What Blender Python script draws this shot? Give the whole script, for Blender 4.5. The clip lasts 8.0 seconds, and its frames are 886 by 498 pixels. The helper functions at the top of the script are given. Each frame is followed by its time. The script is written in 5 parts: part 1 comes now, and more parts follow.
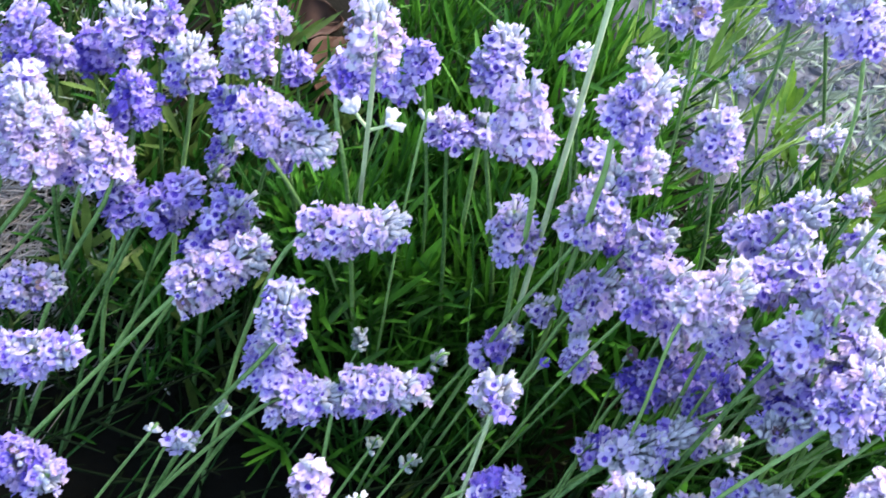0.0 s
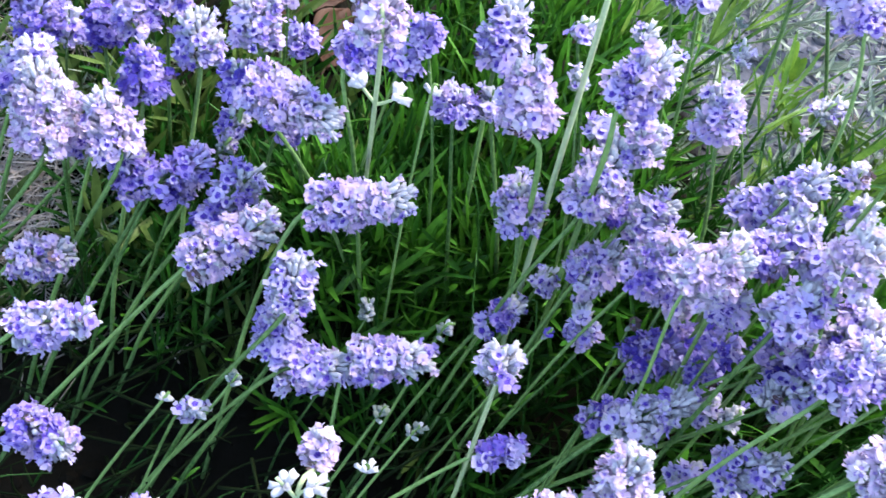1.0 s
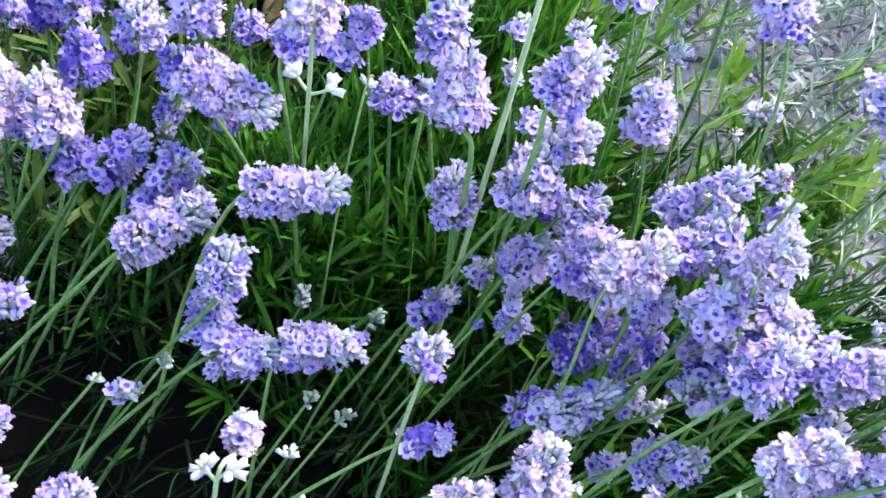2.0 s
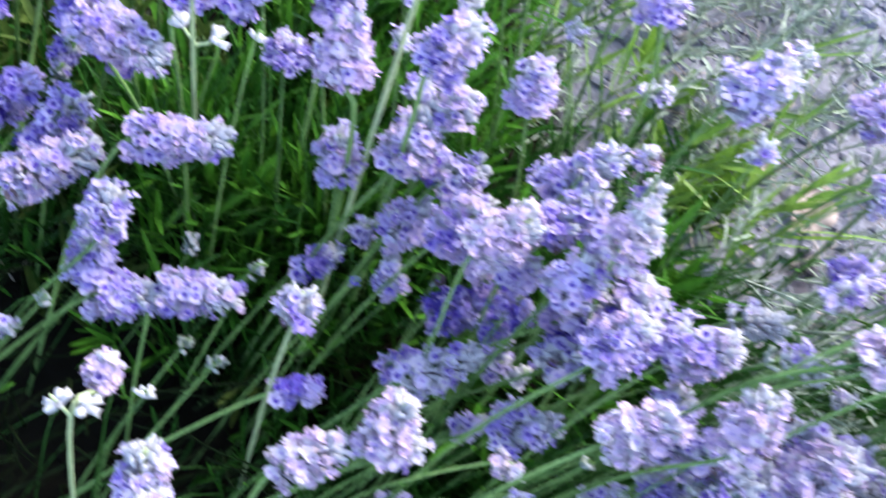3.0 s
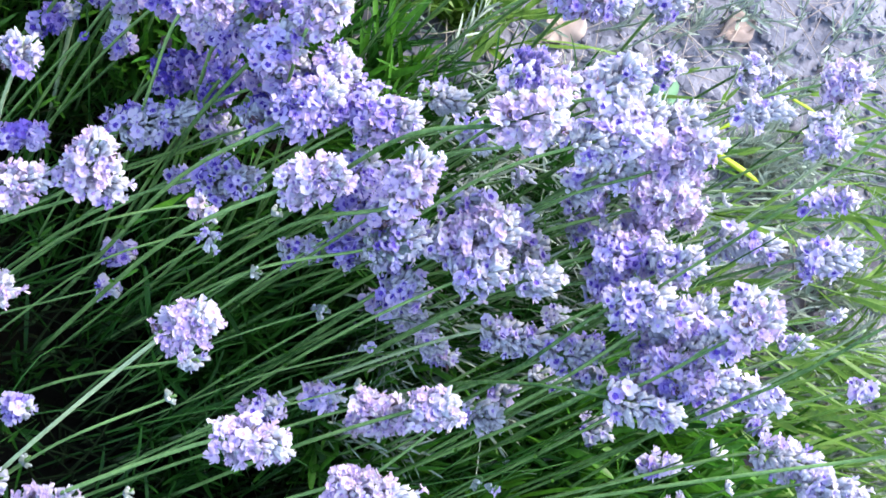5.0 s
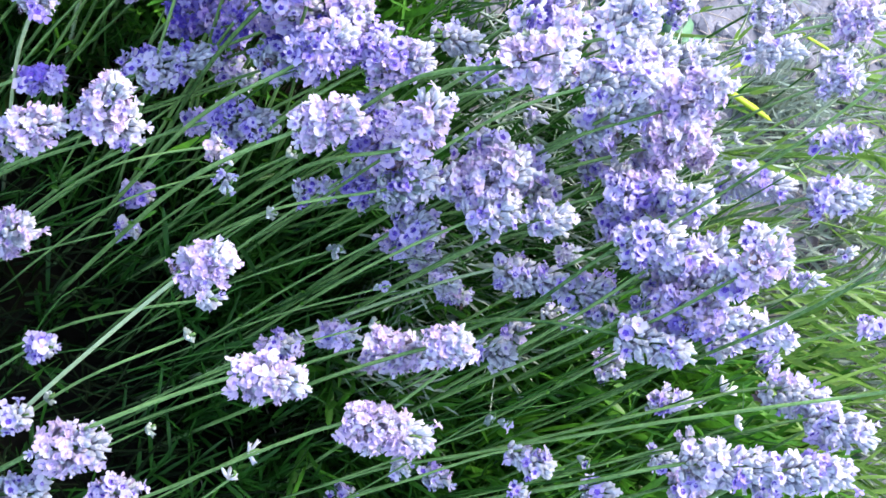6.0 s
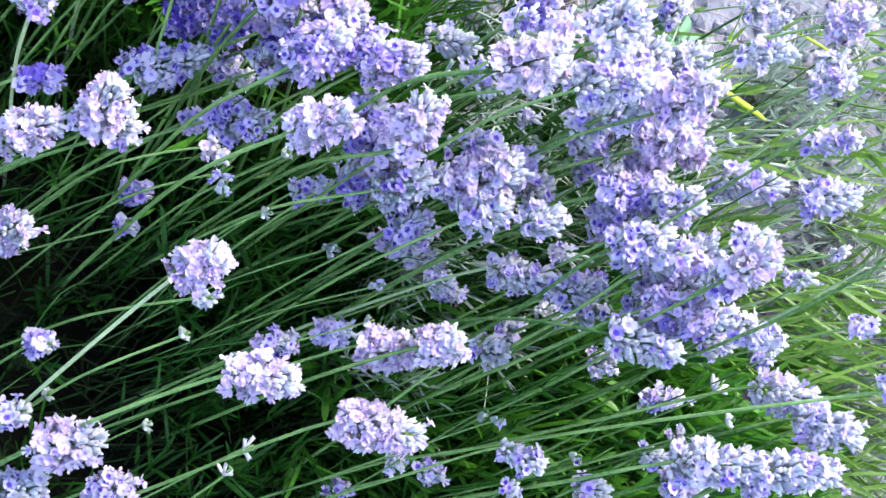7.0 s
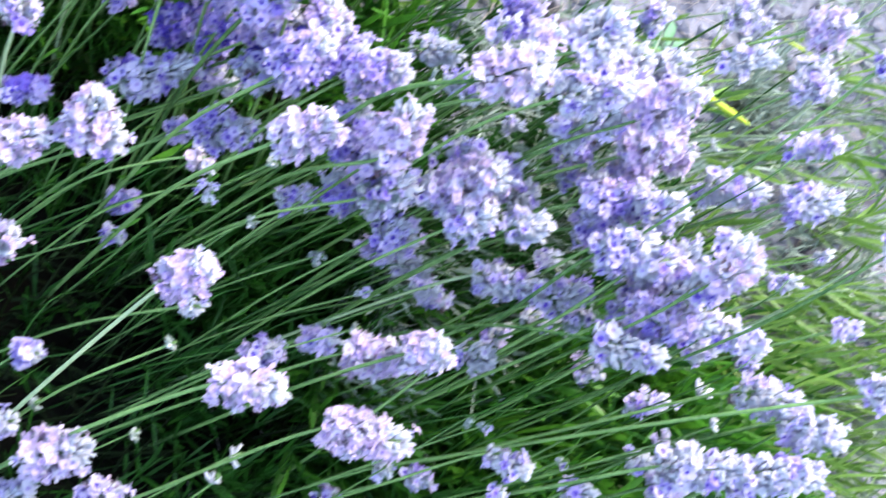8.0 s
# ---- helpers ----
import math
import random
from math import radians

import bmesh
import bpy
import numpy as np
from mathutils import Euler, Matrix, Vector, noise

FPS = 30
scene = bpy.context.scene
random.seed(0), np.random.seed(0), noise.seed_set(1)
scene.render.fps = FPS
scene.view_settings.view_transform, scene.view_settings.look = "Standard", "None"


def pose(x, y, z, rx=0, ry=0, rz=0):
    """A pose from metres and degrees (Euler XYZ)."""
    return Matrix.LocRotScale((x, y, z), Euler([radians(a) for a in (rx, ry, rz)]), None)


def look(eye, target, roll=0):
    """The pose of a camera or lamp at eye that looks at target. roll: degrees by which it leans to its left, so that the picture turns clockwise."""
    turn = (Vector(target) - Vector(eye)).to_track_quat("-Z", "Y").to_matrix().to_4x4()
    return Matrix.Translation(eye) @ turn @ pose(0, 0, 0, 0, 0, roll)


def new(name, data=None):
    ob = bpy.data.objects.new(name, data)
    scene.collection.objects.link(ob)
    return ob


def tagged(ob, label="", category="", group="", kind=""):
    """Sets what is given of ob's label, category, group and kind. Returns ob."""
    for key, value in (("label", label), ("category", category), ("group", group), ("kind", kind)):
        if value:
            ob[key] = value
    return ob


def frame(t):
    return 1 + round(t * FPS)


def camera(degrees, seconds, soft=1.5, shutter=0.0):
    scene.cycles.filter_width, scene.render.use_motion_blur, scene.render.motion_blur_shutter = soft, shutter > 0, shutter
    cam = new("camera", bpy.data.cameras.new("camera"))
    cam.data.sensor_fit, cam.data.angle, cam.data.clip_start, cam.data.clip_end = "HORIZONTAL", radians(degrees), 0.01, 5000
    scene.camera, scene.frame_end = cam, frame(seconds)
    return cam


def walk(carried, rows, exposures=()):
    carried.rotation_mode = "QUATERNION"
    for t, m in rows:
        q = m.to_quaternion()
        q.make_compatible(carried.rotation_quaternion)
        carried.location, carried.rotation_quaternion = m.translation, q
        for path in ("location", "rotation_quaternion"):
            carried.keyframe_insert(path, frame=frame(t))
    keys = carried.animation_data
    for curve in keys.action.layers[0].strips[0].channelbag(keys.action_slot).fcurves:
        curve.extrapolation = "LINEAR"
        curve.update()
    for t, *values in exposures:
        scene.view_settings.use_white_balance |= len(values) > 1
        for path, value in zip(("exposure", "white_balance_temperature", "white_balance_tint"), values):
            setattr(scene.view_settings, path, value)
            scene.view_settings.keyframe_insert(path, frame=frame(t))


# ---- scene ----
# ---------------------------------------------------------------- camera
cam = camera(39.49, 8.0, soft=1.5, shutter=0.6)
PATH = [
    (0.0, 0.0000, 0.0000, 0.6000, 29.45, -6.00, 10.49),
    (0.5, -0.0038, -0.0037, 0.6018, 28.51, -5.32, 10.39),
    (1.0, -0.0013, -0.0019, 0.6073, 27.88, -5.84, 10.54),
    (1.5, 0.0066, -0.0017, 0.6137, 27.10, -6.52, 10.63),
    (1.7, 0.0092, -0.0003, 0.6149, 27.17, -7.04, 10.63),
    (2.8, 0.0298, -0.0014, 0.6209, 26.43, -10.42, 13.42),
    (3.0, 0.0407, -0.0010, 0.6300, 25.07, -11.31, 13.65),
    (3.5, 0.0685, -0.0065, 0.6429, 22.58, -14.05, 14.74),
    (4.0, 0.0910, -0.0248, 0.6587, 18.01, -16.73, 14.93),
    (4.5, 0.0963, -0.0299, 0.6738, 17.01, -18.81, 14.72),
    (4.7, 0.0987, -0.0288, 0.6763, 17.15, -18.97, 15.00),
    (6.0, 0.1001, -0.0311, 0.6865, 14.06, -17.99, 14.94),
    (6.5, 0.1010, -0.0309, 0.6888, 13.72, -17.35, 15.26),
    (7.0, 0.1021, -0.0276, 0.6945, 13.46, -17.78, 15.24),
    (7.5, 0.1009, -0.0259, 0.6976, 13.64, -17.93, 14.97),
    (7.8, 0.1021, -0.0258, 0.6981, 13.87, -17.79, 14.84),
    (7.9, 0.1024, -0.0258, 0.6983, 13.52, -17.92, 14.81),
    (7.967, 0.1026, -0.0258, 0.6984, 13.54, -17.94, 14.81),
    (8.0, 0.1027, -0.0258, 0.6984, 13.69, -18.12, 14.76),
]
walk(cam, [(t, pose(x, y, z, rx, ry, rz)) for t, x, y, z, rx, ry, rz in PATH],
     exposures=[(t, stops, 7050, 13) for t, stops in ((0.0, 2.33), (1.5, 2.37), (3.0, 2.29), (4.5, 2.37), (7.0, 2.45), (8.0, 2.55))])

# ---------------------------------------------------------------- light: bright open shade, soft sun from the far right
SUN_ELEVATION, SUN_AZIMUTH = 46.0, 42.0   # azimuth: degrees from +y towards +x
world = bpy.data.worlds.new("sky")
scene.world = world
world.use_nodes = True
wn = world.node_tree.nodes
sky = wn.new("ShaderNodeTexSky")
sky.sky_type = 'NISHITA'
sky.sun_disc = False
sky.sun_elevation = radians(SUN_ELEVATION)
sky.sun_rotation = radians(SUN_AZIMUTH)
world.node_tree.links.new(sky.outputs[0], wn["Background"].inputs[0])
wn["Background"].inputs[1].default_value = 0.15
sun = new("sun", bpy.data.lights.new("sun", "SUN"))
sun.data.energy, sun.data.angle, sun.data.color = 1.55, radians(22), (1.0, 0.95, 0.88)
e, a = radians(SUN_ELEVATION), radians(SUN_AZIMUTH)
sun.matrix_world = look((0, 0, 0), (-math.cos(e) * math.sin(a), -math.cos(e) * math.cos(a), -math.sin(e)))


# ---------------------------------------------------------------- materials
def material(name, low, high, rough=0.6, through_light=0.0, scale=900.0, per="object", fleck=None, bump=0.0, sheen=0.0, gloss=0.3):
    """Colour runs from low to high by the piece and by grain; through_light: share of light let through a thin petal or leaf."""
    m = bpy.data.materials.new(name)
    m.use_nodes = True
    t, n = m.node_tree, m.node_tree.nodes
    p = n["Principled BSDF"]
    p.inputs["Roughness"].default_value = rough
    p.inputs["Specular IOR Level"].default_value = gloss
    if per == "object":
        rnd = n.new("ShaderNodeObjectInfo").outputs["Random"]
    else:
        rnd = n.new("ShaderNodeNewGeometry").outputs["Random Per Island"]
    pos = n.new("ShaderNodeNewGeometry").outputs["Position"]
    grain = n.new("ShaderNodeTexNoise")
    grain.inputs["Scale"].default_value = scale
    grain.inputs["Detail"].default_value = 3
    t.links.new(pos, grain.inputs["Vector"])
    broad = n.new("ShaderNodeTexNoise")
    broad.inputs["Scale"].default_value = scale / 12
    broad.inputs["Detail"].default_value = 2
    t.links.new(pos, broad.inputs["Vector"])
    s1 = n.new("ShaderNodeMath"); s1.operation = "MULTIPLY_ADD"
    t.links.new(rnd, s1.inputs[0]); s1.inputs[1].default_value = 0.55
    t.links.new(grain.outputs["Fac"], s1.inputs[2])
    s2 = n.new("ShaderNodeMath"); s2.operation = "ADD"
    t.links.new(s1.outputs[0], s2.inputs[0]); t.links.new(broad.outputs["Fac"], s2.inputs[1])
    ramp = n.new("ShaderNodeMapRange")
    ramp.inputs["From Min"].default_value, ramp.inputs["From Max"].default_value = 0.75, 1.85
    t.links.new(s2.outputs[0], ramp.inputs["Value"])
    mix = n.new("ShaderNodeMix"); mix.data_type = "RGBA"
    mix.inputs["A"].default_value, mix.inputs["B"].default_value = (*low, 1), (*high, 1)
    t.links.new(ramp.outputs[0], mix.inputs["Factor"])
    colour = mix.outputs["Result"]
    if fleck:
        cut = n.new("ShaderNodeMapRange")
        cut.inputs["From Min"].default_value, cut.inputs["From Max"].default_value = 0.6, 0.68
        t.links.new(broad.outputs["Fac"], cut.inputs["Value"])
        mix2 = n.new("ShaderNodeMix"); mix2.data_type = "RGBA"
        t.links.new(cut.outputs[0], mix2.inputs["Factor"])
        t.links.new(colour, mix2.inputs["A"])
        mix2.inputs["B"].default_value = (*fleck, 1)
        colour = mix2.outputs["Result"]
    t.links.new(colour, p.inputs["Base Color"])
    if sheen:
        p.inputs["Sheen Weight"].default_value = sheen
    if bump:
        b = n.new("ShaderNodeBump")
        b.inputs["Strength"].default_value, b.inputs["Distance"].default_value = bump, 0.001
        t.links.new(grain.outputs["Fac"], b.inputs["Height"])
        t.links.new(b.outputs[0], p.inputs["Normal"])
    if through_light:
        tl = n.new("ShaderNodeBsdfTranslucent")
        t.links.new(colour, tl.inputs["Color"])
        ms = n.new("ShaderNodeMixShader")
        ms.inputs[0].default_value = through_light
        t.links.new(p.outputs[0], ms.inputs[1]); t.links.new(tl.outputs[0], ms.inputs[2])
        t.links.new(ms.outputs[0], n["Material Output"].inputs["Surface"])
    return m


PETAL = {
    "white": material("petal_white", (0.52, 0.505, 0.68), (0.71, 0.69, 0.80), 0.6, 0.5, gloss=0.1),
    "pink": material("petal_pink_lilac", (0.52, 0.415, 0.68), (0.74, 0.625, 0.80), 0.6, 0.5, gloss=0.1),
    "lilac": material("petal_lilac", (0.46, 0.42, 0.75), (0.70, 0.66, 0.88), 0.6, 0.5, gloss=0.1),
    "violet": material("petal_violet", (0.26, 0.205, 0.60), (0.54, 0.46, 0.84), 0.6, 0.5, gloss=0.1),
    "withered": material("petal_withered", (0.07, 0.045, 0.06), (0.20, 0.14, 0.15), 0.7, 0.15),
    "blue": material("petal_blue_violet", (0.08, 0.055, 0.44), (0.25, 0.20, 0.70), 0.6, 0.5, gloss=0.1),
}
THROAT = material("petal_throat", (0.045, 0.02, 0.27), (0.13, 0.07, 0.48), 0.6)
THROAT_PALE = material("petal_throat_pale", (0.22, 0.15, 0.50), (0.42, 0.32, 0.68), 0.6)
CALYX = {
    "pale": material("calyx_pale", (0.46, 0.485, 0.56), (0.72, 0.735, 0.80), 0.8, 0.4, 1200, "island", sheen=0.2, gloss=0.1),
    "grey": material("calyx_grey", (0.37, 0.37, 0.50), (0.70, 0.70, 0.80), 0.8, 0.4, 1200, "island", sheen=0.2, gloss=0.1),
    "green": material("calyx_grey_green", (0.17, 0.23, 0.22), (0.38, 0.46, 0.43), 0.8, 0.4, 1200, "island", sheen=0.2, gloss=0.1),
    "blush": material("calyx_blush", (0.50, 0.44, 0.56), (0.75, 0.68, 0.78), 0.8, 0.4, 1200, "island", sheen=0.2, gloss=0.1),
    "mauve": material("calyx_mauve", (0.26, 0.20, 0.50), (0.56, 0.48, 0.78), 0.8, 0.4, 1200, "island", sheen=0.2, gloss=0.1),
}
CALYX_BASE = material("calyx_base", (0.22, 0.22, 0.29), (0.44, 0.44, 0.55), 0.8, 0.25, 1200, "island")
STEM = material("stem_green", (0.011, 0.060, 0.011), (0.205, 0.360, 0.118), 0.55, 0.0, 500, bump=0.2, gloss=0.25)
# inner leaves: this green is darkened to hold the shade of the bush
LEAF_SHADED = material("leaf_shaded_green", (0.003, 0.030, 0.004), (0.024, 0.125, 0.013), 0.45, 0.25, 400, "island")
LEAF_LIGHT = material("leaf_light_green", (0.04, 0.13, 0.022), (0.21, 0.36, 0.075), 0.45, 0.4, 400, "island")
# the lit counterpart for leaves on top, lighter by colour
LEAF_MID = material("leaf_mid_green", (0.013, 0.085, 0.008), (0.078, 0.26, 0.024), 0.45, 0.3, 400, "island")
LEAF_GREY = material("leaf_grey_green", (0.17, 0.23, 0.18), (0.44, 0.52, 0.44), 0.7, 0.15, 400, "island")
LEAF_WEED = material("leaf_weed_green", (0.05, 0.15, 0.018), (0.20, 0.37, 0.055), 0.45, 0.4, 400, "island")
LEAF_OLIVE = material("leaf_olive_green", (0.03, 0.07, 0.012), (0.12, 0.19, 0.045), 0.5, 0.3, 300, "island")
SOIL = material("soil", (0.055, 0.059, 0.080), (0.275, 0.285, 0.355), 0.95, 0.0, 220, fleck=(0.09, 0.085, 0.105), bump=1.0, gloss=0.08)


def shade_bed(m):
    """Dark bed soil, taken near black to carry the bush's shade, with a ragged edge against the pale dusty path."""
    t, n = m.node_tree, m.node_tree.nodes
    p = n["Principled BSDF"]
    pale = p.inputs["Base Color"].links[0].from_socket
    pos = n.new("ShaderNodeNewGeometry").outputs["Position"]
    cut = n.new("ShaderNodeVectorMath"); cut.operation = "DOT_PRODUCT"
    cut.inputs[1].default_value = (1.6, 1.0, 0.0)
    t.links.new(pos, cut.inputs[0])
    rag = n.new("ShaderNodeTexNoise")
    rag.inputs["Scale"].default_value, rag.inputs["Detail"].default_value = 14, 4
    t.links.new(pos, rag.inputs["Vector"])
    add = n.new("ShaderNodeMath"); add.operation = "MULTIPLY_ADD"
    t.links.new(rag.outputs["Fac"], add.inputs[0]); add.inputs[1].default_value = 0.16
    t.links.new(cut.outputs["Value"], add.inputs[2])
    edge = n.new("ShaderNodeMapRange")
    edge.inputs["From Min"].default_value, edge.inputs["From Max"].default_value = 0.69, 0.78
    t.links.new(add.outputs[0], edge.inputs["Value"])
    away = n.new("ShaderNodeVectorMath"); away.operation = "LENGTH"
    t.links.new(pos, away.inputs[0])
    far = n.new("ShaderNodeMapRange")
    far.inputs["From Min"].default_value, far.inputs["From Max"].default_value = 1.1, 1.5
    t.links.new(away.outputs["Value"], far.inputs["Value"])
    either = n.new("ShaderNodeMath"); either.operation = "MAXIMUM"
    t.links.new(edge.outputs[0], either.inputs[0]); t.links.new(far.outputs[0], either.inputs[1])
    # bed colour far below real soil: the shade under the bush is painted in
    shaded_soil = n.new("ShaderNodeMix"); shaded_soil.data_type = "RGBA"
    t.links.new(rag.outputs["Fac"], shaded_soil.inputs["Factor"])
    shaded_soil.inputs["A"].default_value, shaded_soil.inputs["B"].default_value = (0.003, 0.003, 0.002, 1), (0.011, 0.010, 0.007, 1)
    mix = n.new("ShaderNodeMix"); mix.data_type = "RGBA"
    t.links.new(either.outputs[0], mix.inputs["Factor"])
    t.links.new(shaded_soil.outputs["Result"], mix.inputs["A"]); t.links.new(pale, mix.inputs["B"])
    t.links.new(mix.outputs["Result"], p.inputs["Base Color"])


shade_bed(SOIL)
STRAW = material("straw", (0.26, 0.22, 0.20), (0.58, 0.52, 0.48), 0.8, 0.1, 300, "island")
LEAF_GREEN_BLUE = material("weed_leaf", (0.06, 0.17, 0.10), (0.14, 0.30, 0.18), 0.5, 0.2, 300)
# twig colour with the shade inside the bush already in it
TWIG_SHADED = material("twig_shaded", (0.003, 0.006, 0.002), (0.012, 0.024, 0.007), 0.9, 0.0, 300, "island", gloss=0.08)
DEAD = material("dead_leaf", (0.018, 0.009, 0.007), (0.105, 0.052, 0.034), 0.7, 0.1, 120)
DEAD_TAN = material("dead_leaf_tan", (0.24, 0.19, 0.175), (0.48, 0.40, 0.37), 0.7, 0.1, 120)
LEAF_YELLOW = material("leaf_yellow_green", (0.24, 0.38, 0.012), (0.48, 0.62, 0.04), 0.4, 0.35, 300)
STEM_PALE = material("stem_pale_green", (0.18, 0.27, 0.13), (0.43, 0.53, 0.31), 0.6, 0.0, 500, bump=0.2)
# stem green darkened for stalks that should look shaded
STALK_SHADED = material("stalk_shaded_green", (0.007, 0.048, 0.007), (0.042, 0.16, 0.024), 0.5, 0.0, 500, "island")


# ---------------------------------------------------------------- mesh helpers
def mesh_of(name, verts, faces, mats, index=None, smooth=True):
    me = bpy.data.meshes.new(name)
    me.from_pydata([tuple(v) for v in verts], [], faces)
    for m in mats:
        me.materials.append(m)
    if index is not None:
        me.polygons.foreach_set("material_index", index)
    if smooth:
        me.polygons.foreach_set("use_smooth", [True] * len(me.polygons))
    me.update()
    return me


def part(name, me, parent, label=""):
    ob = new(name, me)
    ob.parent = parent
    return tagged(ob, label) if label else ob


def frame_of(z):
    """A turn whose z points along z."""
    z = Vector(z).normalized()
    x = z.orthogonal().normalized()
    return Matrix((x, z.cross(x), z)).transposed()


def tube(points, radii, sides=6):
    """A tapered tube along points."""
    verts, faces = [], []
    n = len(points)
    x = None
    for i, p in enumerate(points):
        d = (points[min(i + 1, n - 1)] - points[max(i - 1, 0)]).normalized()
        x = d.orthogonal().normalized() if x is None else (x - d * x.dot(d)).normalized()
        y = d.cross(x)
        for k in range(sides):
            c = 2 * math.pi * k / sides
            verts.append(p + (x * math.cos(c) + y * math.sin(c)) * radii[i])
        if i:
            for k in range(sides):
                a0, b0 = (i - 1) * sides + k, (i - 1) * sides + (k + 1) % sides
                faces.append((a0, b0, b0 + sides, a0 + sides))
    faces.append(tuple(range(sides))[::-1])
    faces.append(tuple((n - 1) * sides + k for k in range(sides)))
    return verts, faces


def through_points(knots, steps):
    """A smooth line through the knots."""
    k = [2 * knots[0] - knots[1], *knots, 2 * knots[-1] - knots[-2]]
    out = []
    for i in range(1, len(k) - 2):
        for s in range(steps):
            u = s / steps
            out.append(0.5 * (2 * k[i] + (k[i + 1] - k[i - 1]) * u + (2 * k[i - 1] - 5 * k[i] + 4 * k[i + 1] - k[i + 2]) * u * u
                              + (3 * k[i] - k[i - 1] - 3 * k[i + 1] + k[i + 2]) * u ** 3))
    out.append(k[-2])
    return out


# ---------------------------------------------------------------- a single open blossom, a few forms shared by all
def blossom_mesh(seed, petal, half_open):
    """A lipped flower with a tube; half open, its lobes point forward."""
    r = random.Random(seed)
    eyed = petal.name in ("petal_violet", "petal_blue_violet") or petal.name == "petal_lilac" and seed % 3 > 0
    verts, faces, index = [], [], []
    for k in range(5):                                   # tube and dark throat
        c = 2 * math.pi * (k + 0.5) / 5
        verts.append(Vector((math.cos(c) * 0.6, math.sin(c) * 0.6, -3.0)))
        verts.append(Vector((math.cos(c) * 1.1, math.sin(c) * 1.1, 0.15)))
        verts.append(Vector((math.cos(c) * 0.8, math.sin(c) * 0.8, -0.25)))
    for k in range(5):
        j = (k + 1) % 5
        faces += [(3 * k, 3 * j, 3 * j + 1, 3 * k + 1), (3 * k + 1, 3 * j + 1, 3 * j + 2, 3 * k + 2)]
        index += [0, 1]
    faces.append(tuple(3 * k + 2 for k in range(5)))
    index.append(1)
    for k in range(5):
        c = 2 * math.pi * k / 5 + r.uniform(-0.12, 0.12)
        upper = k in (0, 1)                              # two larger upper lobes, three smaller lower ones
        length = (2.7 if upper else 2.15) * r.uniform(0.85, 1.15)
        wide = (1.95 if upper else 1.5) * r.uniform(0.9, 1.1) * (0.62 if half_open else 1.0)
        fold, lift = r.uniform(-0.45, 0.6), r.uniform(0.8, 3.0) if half_open else r.uniform(-0.9, 1.7)
        d, s = Vector((math.cos(c), math.sin(c), 0)), Vector((-math.sin(c), math.cos(c), 0))
        o = len(verts)
        notch = r.uniform(0.05, 0.4) if upper else r.uniform(-0.15, 0.15)
        for f, w, z in ((0.0, 0.40, 0.1), (0.2, 0.62, 0.22 + 0.1 * lift), (0.5, 0.90, 0.35 + 0.3 * lift), (0.84, 0.98, 0.3 + 0.7 * lift), (1.06, 0.6, 0.1 + lift)):
            ctr = d * (0.95 + f * length * (r.uniform(0.35, 0.8) if half_open else 1.0))
            rag = 0.3 if f > 0.3 else 0.08
            verts += [ctr - s * w * wide + Vector((0, 0, z + fold * w + r.uniform(-rag, rag))), ctr - d * notch * (f > 1) + Vector((0, 0, z - 0.15)), ctr + s * w * wide + Vector((0, 0, z + fold * w + r.uniform(-rag, rag)))]
        for i in range(4):
            b = o + 3 * i
            faces += [(b, b + 1, b + 4, b + 3), (b + 1, b + 2, b + 5, b + 4)]
            index += [1, 1] if i == 0 and eyed else [0, 0]
    return mesh_of("blossom", [v * 0.001 for v in verts], faces, [petal, THROAT if eyed else THROAT_PALE], index)


BLOSSOMS = {name: [blossom_mesh(11 * i + len(name), m, i % 2 == 1) for i in range(6)] for name, m in PETAL.items()}


def add_calyx(verts, faces, index, base, turn, length, girth, form, slot=0):
    """A ribbed bud cup from base along turn's z, added to the lists: a closed bud, or an open cup with a toothed rim and a dark hollow."""
    o = len(verts)
    hollow = form != "bud"
    rings = ((0.0, 0.5), (0.3, 0.95), (0.68, 1.06), (0.92, 0.85)) if not hollow else ((0.0, 0.45), (0.3, 0.9), (0.72, 0.98), (0.98, 1.22))
    for i, (f, g) in enumerate(rings):
        for k in range(6):
            c = math.pi * k / 3
            rib = girth * g * (1.08 if k % 2 else 0.92)
            tooth = 0.14 * (k % 2) if hollow and i == 3 else 0.0
            verts.append(base + turn @ Vector((math.cos(c) * rib, math.sin(c) * rib, (f + tooth) * length)))
    for i in range(3):
        for k in range(6):
            j = (k + 1) % 6
            b = o + 6 * i
            faces.append((b + k, b + j, b + 6 + j, b + 6 + k))
            index.append(2 if i == 0 else slot)
    verts.append(base + turn @ Vector((0, 0, length * (0.6 if hollow else 1.07))))
    for k in range(6):
        faces.append((o + 18 + k, o + 18 + (k + 1) % 6, o + 24))
        index.append(slot if hollow else 1)


COUNT = [0]


